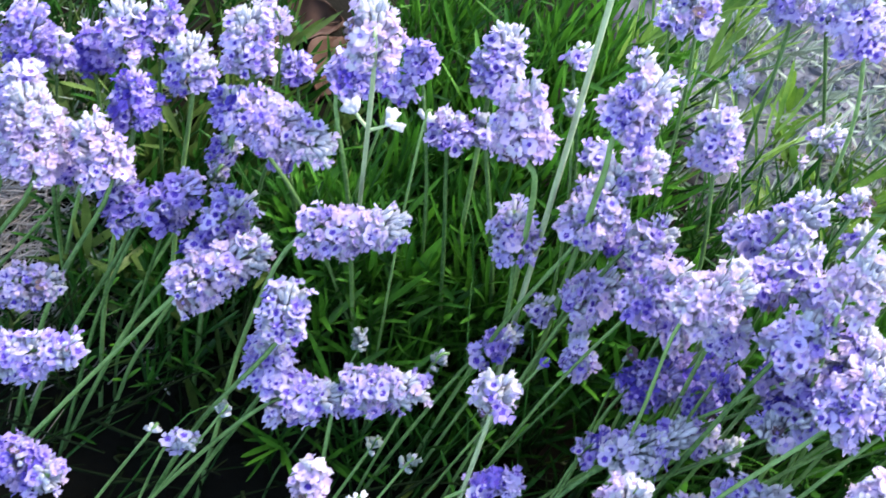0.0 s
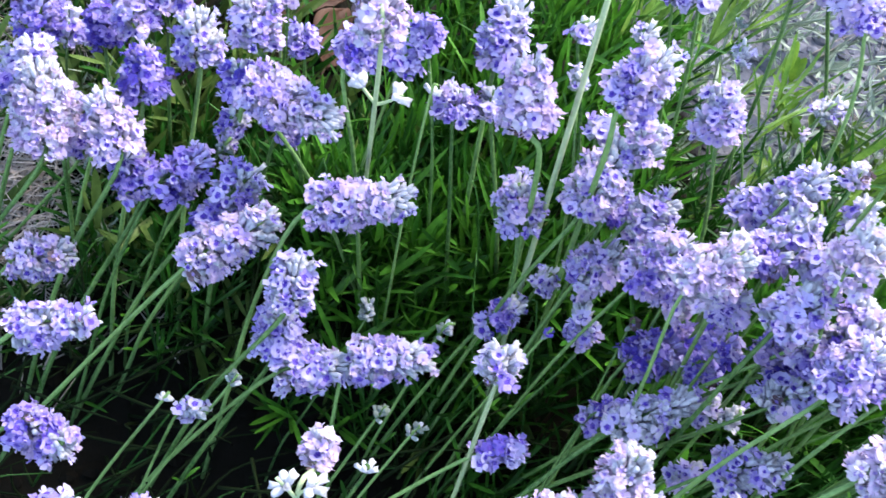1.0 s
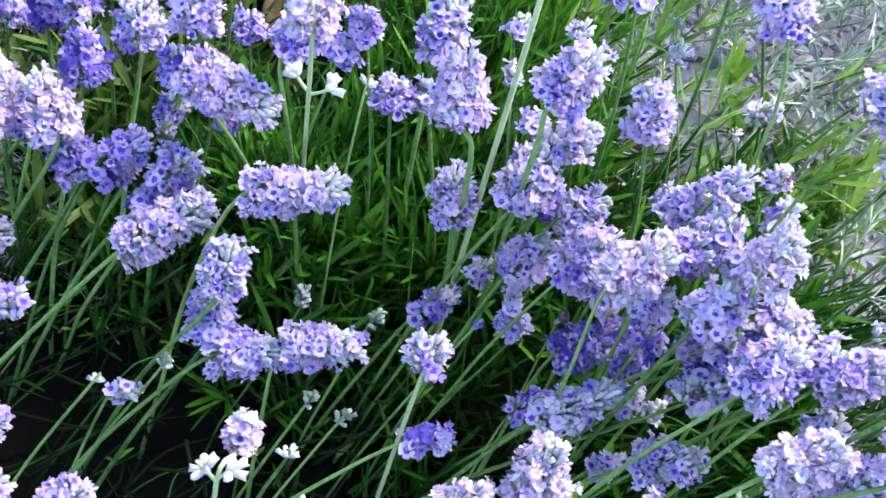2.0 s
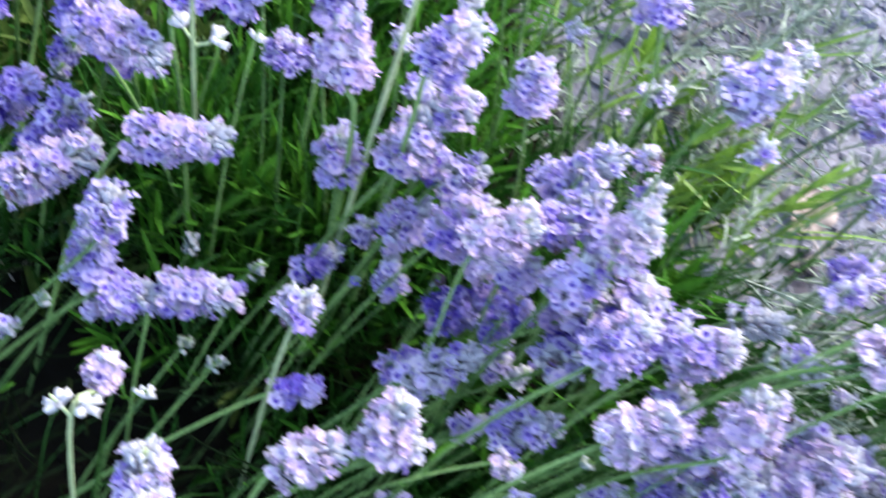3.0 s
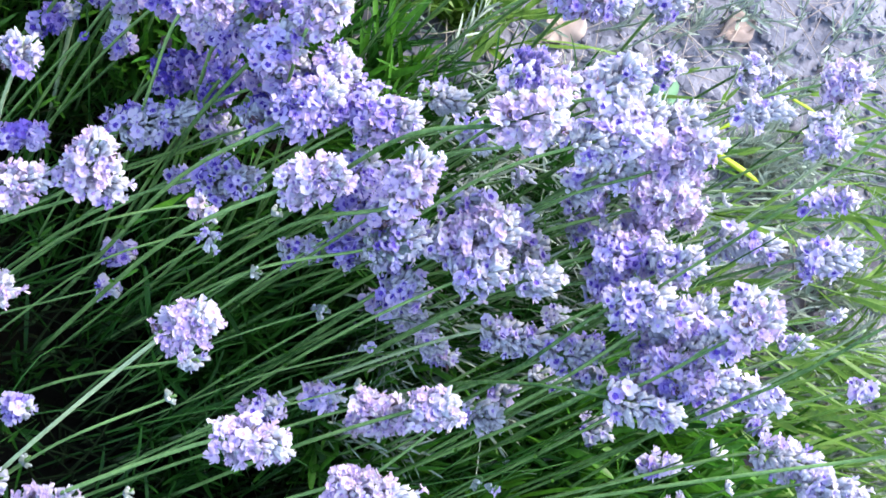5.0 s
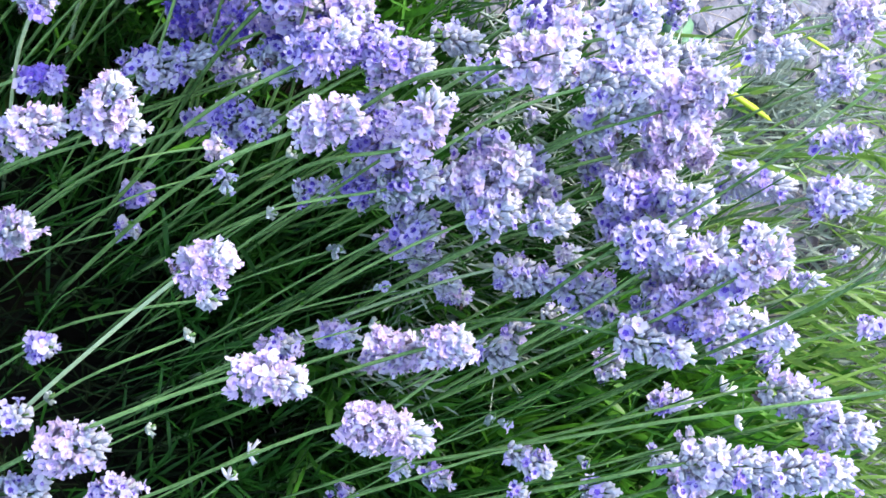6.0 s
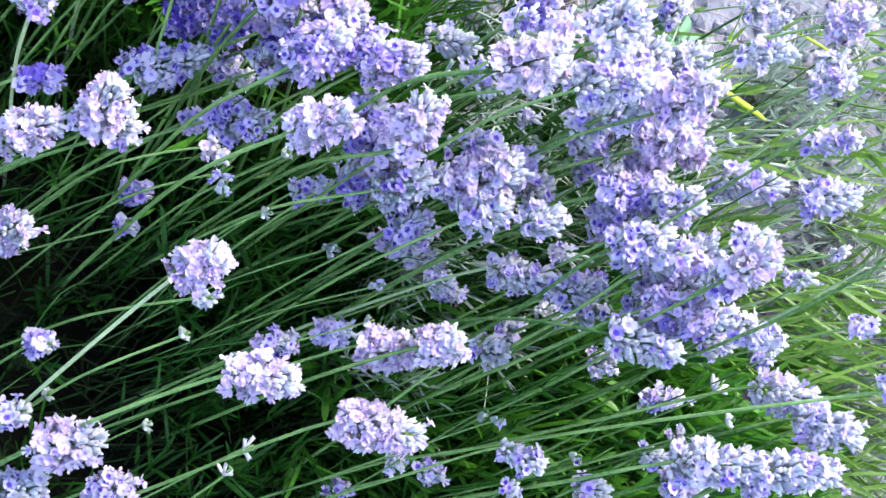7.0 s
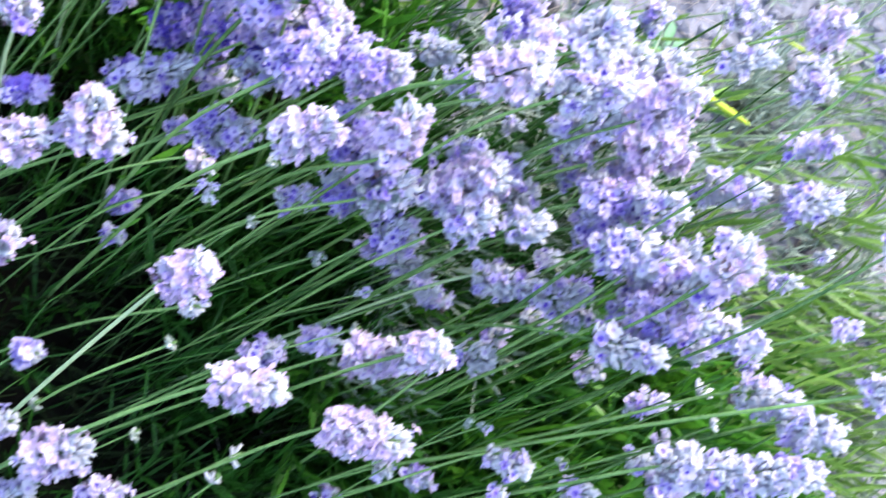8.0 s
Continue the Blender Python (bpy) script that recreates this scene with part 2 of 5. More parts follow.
def flower(base, tip, by, width, tone, pink, label="", stalk=None, joint=None):
    """One flowering lavender stem: a spike from base to tip, whose stalk passes by the third point on its way to the ground."""
    COUNT[0] += 1
    r = random.Random(COUNT[0] * 7 + 3)
    base, tip, by = Vector(base), Vector(tip), Vector(by)
    axis = (tip - base).normalized()
    long = (tip - base).length
    # stalk
    run = by - base
    more = min(2.2, by.z / max(0.012, base.z - by.z))
    root = by + Vector((run.x, run.y, 0)) * more * 0.75
    root.z = -0.004
    mid = by.lerp(root, 0.5) + Vector((0, 0, 0.015 * r.random()))
    if joint:                                            # a side shoot springs from another stalk
        root = Vector(joint)
        mid, by = root.lerp(base, 0.35), root.lerp(base, 0.7)
    line = through_points([root, mid, by, base + axis * 0.002, tip - axis * long * 0.15], 5)
    thick = r.uniform(0.0007, 0.00098) if width > 0.016 else r.uniform(0.00045, 0.0006) if width < 0.0095 else r.uniform(0.00055, 0.00075)
    thick *= 1.2 if base.x < 0.05 else 1.0
    thing = new("lavender_stem")
    thing.location = root
    hue = "white" if tone < 0.16 and pink < 0.45 else "violet" if tone > 0.62 else "blue" if tone > 0.78 else "pink" if pink > 0.45 else "lilac"
    if tone > 0.78:
        hue = "blue" if pink < 0.25 else "violet"
    words = {"white": "pale whitish", "pink": "pinkish lilac", "lilac": "soft lilac", "violet": "deep violet", "blue": "blue-violet"}[hue]
    size = "single blossom" if width < 0.0075 and tone >= 0.2 else "small sparse" if width < 0.0125 else "full dense" if long > 0.03 else "short rounded"
    tagged(thing, label or f"{words} lavender spike, {size}, on a thin green stalk", "lavender flower", "lavender flowers of the bush")
    v, f = tube([p - root for p in line], [thick * (1.15 - 0.3 * i / len(line)) for i in range(len(line))])
    part("stem", mesh_of("stem", v, f, [stalk or STEM]), thing)
    # narrow leaf pair on the stalk
    if width > 0.012 and r.random() < 0.7:
        for side in (-1, 1):
            p = line[7]
            d = (line[8] - line[6]).normalized()
            out = d.orthogonal().normalized() * side
            lv, lf = blade(p - root, (d * 0.9 + out * 0.5).normalized(), out.cross(d), r.uniform(0.007, 0.013), 0.0009, r)
            part("stalk_leaf", mesh_of("stalk_leaf", lv, lf, [LEAF_MID]), thing)
    # spike of bud cups
    radius = width / 2 * 0.98
    reach = radius * 0.64 - (0.0 if width > 0.016 else 0.0006)
    whorls = max(1, round(long / 0.0035))
    turn_a = frame_of(axis)
    verts, faces, index, opens = [], [], [], []
    share = (-0.2 if width < 0.009 and pink < 0.15 else 0.74 if pink >= 0.5 and tone < 0.36 else 0.26 if tone < 0.3 else 0.46 if tone < 0.42 else 0.62) + 0.16 * r.random()
    gap = whorls > 5 and r.random() < 0.3             # a bare ring low on the spike
    sprig = width < 0.0095 and tone <= 0.06
    if sprig:                                            # a few spreading pale buds at the end of a short side shoot
        whorls = 0
        for k in range(5):
            c, th = 2 * math.pi * k / 5 + r.uniform(-0.3, 0.3), r.uniform(0.55, 1.25)
            d = turn_a @ Vector((math.sin(th) * math.cos(c), math.sin(th) * math.sin(c), math.cos(th)))
            add_calyx(verts, faces, index, base + axis * long * 0.35 - root, frame_of(d), (0.0056 if stalk else max(0.0040, long * 0.5)) * r.uniform(0.75, 1.15), (0.0013 if stalk else 0.00085) * r.uniform(0.85, 1.2), "bud" if k % 2 else "cup")
    if width < 0.0075 and tone >= 0.2:                   # one open blossom and a closed bud on a thin stalk
        whorls = 0
        add_calyx(verts, faces, index, base - root, turn_a, 0.0042, 0.0011, "cup")
        add_calyx(verts, faces, index, base - root, frame_of(axis + turn_a.col[0] * 0.9), 0.0034, 0.0009, "bud")
        opens.append((base + axis * 0.0048, (axis + Vector((0, 0, 0.9))).normalized()))
    for i in range(whorls):
        s = (i + 0.35) / whorls
        if gap and i == 1:
            continue
        prof = (0.78 + 0.30 * math.sin(min(1, s * 1.4) * math.pi) if s < 0.65 else 0.98 - 0.62 * ((s - 0.65) / 0.35) ** 1.7) * r.uniform(0.88, 1.14)
        rad = max(0.0022, reach * prof)
        m = 4 if width < 0.0085 else max(3, round(2 * math.pi * rad / 0.0022))
        lean = radians(72 - 50 * s)
        for k in range(m):
            c = 2 * math.pi * (k + 0.5 * (i % 2)) / m + r.uniform(-0.25, 0.25)
            th = lean + r.uniform(-0.22, 0.22)
            d = turn_a @ Vector((math.sin(th) * math.cos(c), math.sin(th) * math.sin(c), math.cos(th)))
            crest = s > 0.72 and tone < 0.8                 # the tip still holds closed pale buds
            lump = 1 + 0.42 * noise.noise(Vector((1.3 * math.cos(c), 1.3 * math.sin(c), s * long * 170 + 7.3 * COUNT[0])))
            start = base + axis * (0.001 + s * max(0.004, long - 0.0058) + r.uniform(-0.0013, 0.0013)) + turn_a @ Vector((math.cos(c), math.sin(c), 0)) * rad * lump * (0.5 if width > 0.016 else 0.3)
            ln = min(0.0044, max(0.0029, rad * 0.72 / max(0.4, math.sin(th)))) * lump * (r.uniform(1.0, 1.28) if crest or r.random() < 0.10 else r.uniform(0.8, 1.1))
            opened = r.random() < share * (1.3 - 0.75 * s) * (1.7 - 0.7 * lump) * (0.45 if crest else 1.0)
            add_calyx(verts, faces, index, start - root, frame_of(d) @ Matrix.Rotation(r.random() * 3, 3, "Z"), ln * 1.07, 0.00091 * r.uniform(0.78, 1.2), "cup" if opened or r.random() < 0.45 else "bud", 1 if crest or r.random() < 0.16 else 0)
            if opened:
                opens.append((start + d * (ln + (r.uniform(0.0014, 0.0028) if r.random() < 0.16 else r.uniform(0.0004, 0.0011))), d))
    tiny = width < 0.0095 and pink < 0.2 and tone >= 0.06
    cup = "pale" if sprig and pink >= 0.15 else "green" if tiny or sprig or 0.1 <= tone < 0.16 and pink < 0.05 else "blush" if tone < 0.4 and pink >= 0.5 else "pale" if tone < 0.4 else "grey" if tone < 0.6 else "mauve"
    near = {"white": ("lilac", "white", "lilac", "violet"), "pink": ("lilac", "pink", "lilac", "pink", "violet") if tone > 0.3 else ("white", "pink", "pink", "pink", "lilac") if tone > 0.16 else ("pink", "white", "pink", "pink"), "lilac": ("pink", "lilac", "lilac", "violet", "lilac"),
            "violet": ("pink", "lilac", "violet", "violet", "blue"), "blue": ("lilac", "violet", "blue", "blue")}[hue]
    kinds = [*dict.fromkeys(near), "withered"]
    r.shuffle(opens)
    single = 28 if width > 0.013 else 9
    pieces = []
    for n, (p, d) in enumerate(opens):
        d = (d + Vector((r.uniform(-.5, .5), r.uniform(-.5, .5), r.uniform(-.3, .5)))).normalized()
        size = (r.uniform(0.6, 0.88) if hue == "pink" else r.uniform(0.66, 1.0)) * (1.0 if width > 0.012 else 0.9)
        place = Matrix.Translation(p - root) @ (frame_of(d) @ Matrix.Rotation(r.random() * 6.3, 3, "Z")).to_4x4() @ Matrix.Scale(size, 4)
        zone = 0.5 + 0.85 * noise.noise(p * 130) + r.uniform(-0.13, 0.13)
        kind = "withered" if r.random() < 0.012 else near[max(0, min(len(near) - 1, int(zone * len(near))))]
        form = r.choice(BLOSSOMS[kind])
        if n < single:
            pieces.append((form, place))
        else:                                            # the small ones deep inside stay in the head's mesh
            o = len(verts)
            verts += [place @ v.co for v in form.vertices]
            slot = 3 + 2 * kinds.index(kind)
            for q in form.polygons:
                faces.append(tuple(o + i for i in q.vertices))
                index.append(slot + q.material_index)
    slots = [CALYX[cup], CALYX["pale"] if tiny or tone < 0.66 else PETAL["lilac"], CALYX_BASE]
    for kind in kinds:
        slots += list(BLOSSOMS[kind][0].materials)
    head = part("flower_head", mesh_of("flower_head", verts, faces, slots, index), thing)
    for form, place in pieces:
        part("blossom", form, head).matrix_local = place
    if not joint:
        STALKS.append((root, mid, by, base))
    return thing


STALKS = []


def blade(p, d, side, length, half, r, bend=0.25):
    """A narrow pointed leaf with a folded middle."""
    up = d.cross(side).normalized()
    side = side.normalized()
    verts, faces = [], []
    for i, (f, w) in enumerate(((0, 0.4), (0.3, 0.95), (0.65, 1.0), (0.9, 0.6))):
        c = p + d * f * length + up * (bend * length * f * f)
        verts += [c - side * half * w, c + up * half * 0.35 * -w, c + side * half * w]
    verts.append(p + d * length + up * bend * length)
    for i in range(3):
        b = 3 * i
        faces += [(b, b + 1, b + 4, b + 3), (b + 1, b + 2, b + 5, b + 4)]
    faces += [(9, 10, 12), (10, 11, 12)]
    return verts, faces


def leaf_mass(name, shoots, mat, label, seed):
    """Leafy shoots, one mesh: shoots are (start, way, length, leaves, leaf length, half width)."""
    r = random.Random(seed)
    verts, faces = [], []
    for start, way, length, leaves, size, half in shoots:
        way = way.normalized()
        sag = Vector((r.uniform(-.15, .15), r.uniform(-.15, .15), 0))
        line = [start + way * length * i / 4 + sag * length * (i / 4) ** 2 for i in range(5)]
        v, f = tube(line, [0.0008, 0.0008, 0.0007, 0.0006, 0.0004], 4)
        o = len(verts)
        verts += v
        faces += [tuple(o + i for i in q) for q in f]
        for i in range(leaves):
            u = 0.15 + 0.85 * (i // 2 * 2 + 1) / leaves
            k = min(3, int(u * 4))
            p = line[k].lerp(line[k + 1], u * 4 - k)
            spin = Matrix.Rotation(1.57 * (i // 2) + 3.14 * (i % 2) + r.uniform(-.4, .4), 3, way)
            out = spin @ way.orthogonal().normalized()
            open_ = r.uniform(0.35, 1.0) * (1.15 - 0.5 * u)
            d = (way + out * open_).normalized()
            v, f = blade(p, d, way.cross(out), size * r.uniform(0.6, 1.25), half * r.uniform(0.7, 1.2), r, r.uniform(-0.25, 0.3))
            o = len(verts)
            verts += v
            faces += [tuple(o + i for i in q) for q in f]
    ob = new(name, mesh_of(name, verts, faces, [mat]))
    return tagged(ob, label, "foliage", "", "stuff")


# ---------------------------------------------------------------- ground
def ground_height(x, y):
    rise = 0.065 / (1 + math.exp(max(-30, min(30, (x - 0.08) * 16)))) / (1 + math.exp(max(-30, min(30, (0.26 - y) * 30))))                     # the bed lies higher than the path
    return rise + 0.012 * noise.noise(Vector((x * 9, y * 9, 0))) + 0.005 * noise.noise(Vector((x * 40, y * 40, 3)))


def make_ground():
    near = [-0.8 + 0.0145 * i for i in range(131)]
    xs = [-80, -20, -5, -2, -1.2] + near + [1.5, 2.5, 6, 20, 80]
    ys = [-80, -20, -5, -2, -1.0] + [v + 0.35 for v in near] + [2, 3, 6, 20, 80]
    verts = [(x, y, ground_height(x, y)) for y in ys for x in xs]
    w = len(xs)
    faces = [(j * w + i, j * w + i + 1, (j + 1) * w + i + 1, (j + 1) * w + i) for j in range(len(ys) - 1) for i in range(w - 1)]
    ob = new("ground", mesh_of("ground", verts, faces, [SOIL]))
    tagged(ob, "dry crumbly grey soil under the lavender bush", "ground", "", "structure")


make_ground()

# ---------------------------------------------------------------- lavender flowers
flower((-0.158, 0.228, 0.187), (-0.165, 0.257, 0.214), (-0.187, 0.209, 0.138), 0.0340, 0.14, 0.8)
flower((-0.129, 0.234, 0.187), (-0.144, 0.253, 0.206), (-0.152, 0.214, 0.137), 0.0263, 0.34, 0.7)
flower((-0.122, 0.229, 0.165), (-0.133, 0.246, 0.181), (-0.146, 0.208, 0.113), 0.0202, 0.63, 0.2)
flower((-0.117, 0.232, 0.177), (-0.095, 0.245, 0.189), (-0.135, 0.210, 0.126), 0.0186, 0.73, 0.3)
flower((-0.097, 0.200, 0.174), (-0.064, 0.223, 0.193), (-0.149, 0.169, 0.095), 0.0263, 0.36, 0.5)
flower((-0.089, 0.229, 0.179), (-0.077, 0.241, 0.192), (-0.118, 0.212, 0.130), 0.0197, 0.53, 0.4)
flower((-0.087, 0.261, 0.219), (-0.046, 0.250, 0.218), (-0.059, 0.252, 0.173), 0.0262, 0.34, 0.6)
flower((-0.089, 0.267, 0.197), (-0.094, 0.278, 0.210), (-0.096, 0.247, 0.147), 0.0163, 0.63, 0.3)
flower((-0.054, 0.221, 0.204), (-0.013, 0.231, 0.212), (-0.069, 0.202, 0.156), 0.0231, 0.43, 0.7)
flower((-0.055, 0.179, 0.156), (-0.057, 0.194, 0.175), (-0.079, 0.157, 0.106), 0.0229, 0.43, 0.4)
flower((-0.052, 0.186, 0.184), (-0.052, 0.205, 0.201), (-0.079, 0.168, 0.137), 0.0208, 0.38, 0.3)
flower((-0.055, 0.173, 0.156), (-0.025, 0.180, 0.165), (-0.090, 0.153, 0.102), 0.0228, 0.5, 0.3)
flower((-0.027, 0.181, 0.167), (0.006, 0.186, 0.172), (-0.029, 0.164, 0.132), 0.0214, 0.52, 0.5)
flower((0.029, 0.172, 0.192), (0.029, 0.184, 0.207), (0.027, 0.161, 0.167), 0.0161, 0.15, 0.2, stalk=STEM_PALE)
flower((-0.0255, 0.1187, 0.2187), (-0.0260, 0.1313, 0.2276), (-0.0284, 0.1046, 0.2338), 0.0155, 0.30, 0.5, stalk=STEM_PALE)
flower((-0.026, 0.218, 0.120), (-0.027, 0.227, 0.132), (-0.046, 0.194, 0.065), 0.0085, 0.3, 0.0)
flower((-0.155, 0.165, 0.162), (-0.122, 0.175, 0.172), (-0.188, 0.145, 0.113), 0.0201, 0.33, 0.3)
flower((-0.174, 0.202, 0.141), (-0.146, 0.209, 0.149), (-0.200, 0.178, 0.087), 0.02, 0.36, 0.5)
flower((-0.147, 0.135, 0.150), (-0.119, 0.128, 0.155), (-0.180, 0.113, 0.101), 0.0221, 0.63, 0.1)
flower((-0.130, 0.264, 0.185), (-0.132, 0.279, 0.205), (-0.138, 0.242, 0.133), 0.0224, 0.93, 0.1)
flower((-0.178, 0.276, 0.194), (-0.176, 0.294, 0.214), (-0.195, 0.255, 0.143), 0.0236, 0.72, 0.1)
flower((-0.170, 0.256, 0.196), (-0.171, 0.267, 0.211), (-0.186, 0.235, 0.146), 0.0184, 0.45, 0.0)
flower((-0.158, 0.295, 0.170), (-0.162, 0.308, 0.187), (-0.153, 0.276, 0.118), 0.0213, 0.83, 0.2)
flower((-0.141, 0.292, 0.191), (-0.145, 0.308, 0.211), (-0.158, 0.272, 0.140), 0.0252, 0.58, 0.2)
flower((-0.112, 0.285, 0.188), (-0.116, 0.298, 0.209), (-0.116, 0.264, 0.137), 0.0251, 0.33, 0.1)
flower((-0.086, 0.276, 0.218), (-0.090, 0.294, 0.239), (-0.075, 0.275, 0.204), 0.0259, 0.53, 0.7)
flower((-0.032, 0.232, 0.295), (-0.037, 0.248, 0.312), (-0.036, 0.253, 0.180), 0.0178, 0.10, 0.6, stalk=STEM_PALE)
flower((-0.051, 0.264, 0.237), (-0.033, 0.281, 0.247), (-0.040, 0.248, 0.194), 0.0185, 0.83, 0.3)
flower((-0.021, 0.289, 0.223), (-0.025, 0.298, 0.234), (-0.012, 0.272, 0.176), 0.0156, 0.73, 0.3)
flower((-0.083, 0.345, 0.126), (-0.088, 0.355, 0.139), (-0.077, 0.323, 0.067), 0.0169, 0.73, 0.2)
flower((-0.007, 0.278, 0.195), (-0.007, 0.289, 0.208), (0.001, 0.258, 0.144), 0.0175, 0.61, 0.2)
flower((0.005, 0.302, 0.202), (0.008, 0.326, 0.223), (0.006, 0.283, 0.151), 0.0227, 0.51, 0.2)
flower((0.022, 0.250, 0.239), (0.015, 0.269, 0.261), (0.028, 0.246, 0.226), 0.0266, 0.26, 0.7)
flower((0.008, 0.283, 0.195), (0.007, 0.293, 0.207), (0.021, 0.264, 0.145), 0.0163, 0.51, 0.2)
flower((0.048, 0.251, 0.263), (0.062, 0.269, 0.281), (0.049, 0.244, 0.243), 0.0238, 0.31, 0.5)
flower((0.092, 0.271, 0.228), (0.090, 0.288, 0.245), (0.101, 0.253, 0.181), 0.0214, 0.46, 0.5)
flower((0.081, 0.337, 0.225), (0.075, 0.349, 0.242), (0.087, 0.321, 0.176), 0.0251, 0.51, 0.4)
flower((0.121, 0.359, 0.219), (0.115, 0.371, 0.236), (0.123, 0.343, 0.170), 0.0233, 0.51, 0.2)
flower((0.122, 0.279, 0.295), (0.111, 0.294, 0.313), (0.129, 0.266, 0.255), 0.0215, 0.51, 0.4)
flower((0.047, 0.238, 0.209), (0.059, 0.264, 0.232), (0.029, 0.223, 0.163), 0.0256, 0.51, 0.6)
flower((0.064, 0.256, 0.224), (0.066, 0.270, 0.238), (0.055, 0.240, 0.178), 0.0197, 0.56, 0.7)
flower((0.065, 0.243, 0.203), (0.085, 0.255, 0.213), (0.050, 0.226, 0.156), 0.0166, 0.31, 0.3)
flower((0.028, 0.242, 0.183), (0.023, 0.257, 0.202), (0.031, 0.231, 0.157), 0.0245, 0.51, 0.4)
flower((0.052, 0.226, 0.178), (0.070, 0.241, 0.191), (0.038, 0.206, 0.128), 0.0220, 0.53, 0.1)
flower((0.071, 0.218, 0.202), (0.089, 0.234, 0.220), (0.053, 0.203, 0.157), 0.0277, 0.53, 0.7)
flower((0.082, 0.200, 0.238), (0.103, 0.217, 0.253), (0.081, 0.181, 0.194), 0.0232, 0.15, 0.6)
flower((0.064, 0.209, 0.163), (0.057, 0.222, 0.178), (0.043, 0.192, 0.114), 0.0152, 0.33, 0.0)
flower((0.020, 0.215, 0.143), (0.039, 0.229, 0.154), (-0.001, 0.194, 0.090), 0.0155, 0.63, 0.0)
flower((0.041, 0.234, 0.153), (0.047, 0.241, 0.161), (0.024, 0.214, 0.101), 0.0129, 0.53, 0.0)
flower((0.078, 0.204, 0.163), (0.109, 0.218, 0.176), (0.069, 0.181, 0.112), 0.0208, 1.00, 0.1)
flower((0.106, 0.200, 0.194), (0.111, 0.209, 0.205), (0.096, 0.180, 0.147), 0.0166, 0.83, 0.2)
flower((0.104, 0.244, 0.218), (0.121, 0.256, 0.230), (0.105, 0.225, 0.171), 0.0219, 0.46, 0.3)
flower((0.117, 0.246, 0.240), (0.127, 0.254, 0.250), (0.105, 0.233, 0.198), 0.0177, 0.26, 0.3)
flower((0.114, 0.192, 0.237), (0.129, 0.206, 0.253), (0.102, 0.176, 0.195), 0.0261, 0.58, 0.6)
flower((0.129, 0.204, 0.257), (0.138, 0.220, 0.274), (0.132, 0.186, 0.215), 0.0243, 0.14, 0.8)
flower((0.066, 0.178, 0.156), (0.083, 0.188, 0.165), (0.057, 0.154, 0.105), 0.0145, 0.73, 0.0)
flower((0.135, 0.246, 0.253), (0.136, 0.255, 0.261), (0.128, 0.232, 0.211), 0.0104, 0.31, 0.9)
flower((-0.089, 0.156, 0.144), (-0.074, 0.155, 0.146), (-0.104, 0.129, 0.091), 0.0092, 0.33, 0.2)
flower((0.143, 0.242, 0.310), (0.162, 0.256, 0.325), (0.134, 0.228, 0.270), 0.0207, 0.36, 0.4)
flower((0.220, 0.307, 0.240), (0.246, 0.321, 0.258), (0.200, 0.297, 0.193), 0.0257, 0.36, 0.5)
flower((0.214, 0.253, 0.272), (0.249, 0.257, 0.283), (0.195, 0.245, 0.230), 0.0231, 0.41, 0.5)
flower((0.219, 0.236, 0.233), (0.237, 0.241, 0.243), (0.206, 0.219, 0.186), 0.0167, 0.66, 0.2)
flower((0.170, 0.251, 0.271), (0.172, 0.260, 0.279), (0.161, 0.234, 0.226), 0.0104, 0.06, 0.0)
flower((0.069, 0.124, 0.221), (0.074, 0.141, 0.244), (0.035, 0.102, 0.185), 0.0235, 0.05, 0.5)
flower((0.073, 0.129, 0.203), (0.085, 0.139, 0.216), (0.038, 0.111, 0.168), 0.0168, 0.11, 0.2)
flower((0.038, 0.111, 0.213), (0.060, 0.124, 0.230), (0.033, 0.099, 0.201), 0.0182, 0.05, 0.6)
flower((0.027, 0.159, 0.151), (0.050, 0.162, 0.161), (-0.010, 0.137, 0.113), 0.0138, 0.8, 0.1)
flower((0.074, 0.170, 0.176), (0.104, 0.185, 0.192), (0.044, 0.144, 0.138), 0.0182, 0.05, 0.0)
flower((0.111, 0.159, 0.185), (0.137, 0.162, 0.199), (0.075, 0.140, 0.149), 0.0197, 0.36, 0.1)
flower((0.100, 0.161, 0.163), (0.113, 0.166, 0.172), (0.069, 0.135, 0.125), 0.0124, 0.36, 0.0)
flower((0.140, 0.142, 0.247), (0.161, 0.152, 0.268), (0.110, 0.122, 0.213), 0.0213, 0.05, 0.9)
flower((0.181, 0.146, 0.258), (0.186, 0.166, 0.277), (0.150, 0.137, 0.229), 0.0235, 0.05, 0.9)
flower((0.160, 0.183, 0.235), (0.185, 0.193, 0.249), (0.135, 0.159, 0.201), 0.0205, 0.56, 0.5)
flower((0.133, 0.172, 0.236), (0.149, 0.191, 0.253), (0.105, 0.151, 0.202), 0.0245, 0.41, 0.4)
flower((0.194, 0.163, 0.316), (0.216, 0.174, 0.330), (0.166, 0.155, 0.289), 0.0190, 0.05, 0.6)
flower((0.182, 0.209, 0.230), (0.206, 0.211, 0.240), (0.152, 0.190, 0.195), 0.0165, 0.14, 0.1)
flower((0.228, 0.188, 0.315), (0.241, 0.204, 0.329), (0.198, 0.180, 0.287), 0.0221, 0.05, 0.3)
flower((0.232, 0.180, 0.292), (0.258, 0.191, 0.305), (0.206, 0.165, 0.261), 0.0200, 0.05, 0.3)
flower((0.273, 0.193, 0.272), (0.293, 0.211, 0.290), (0.245, 0.179, 0.240), 0.0242, 0.05, 0.7)
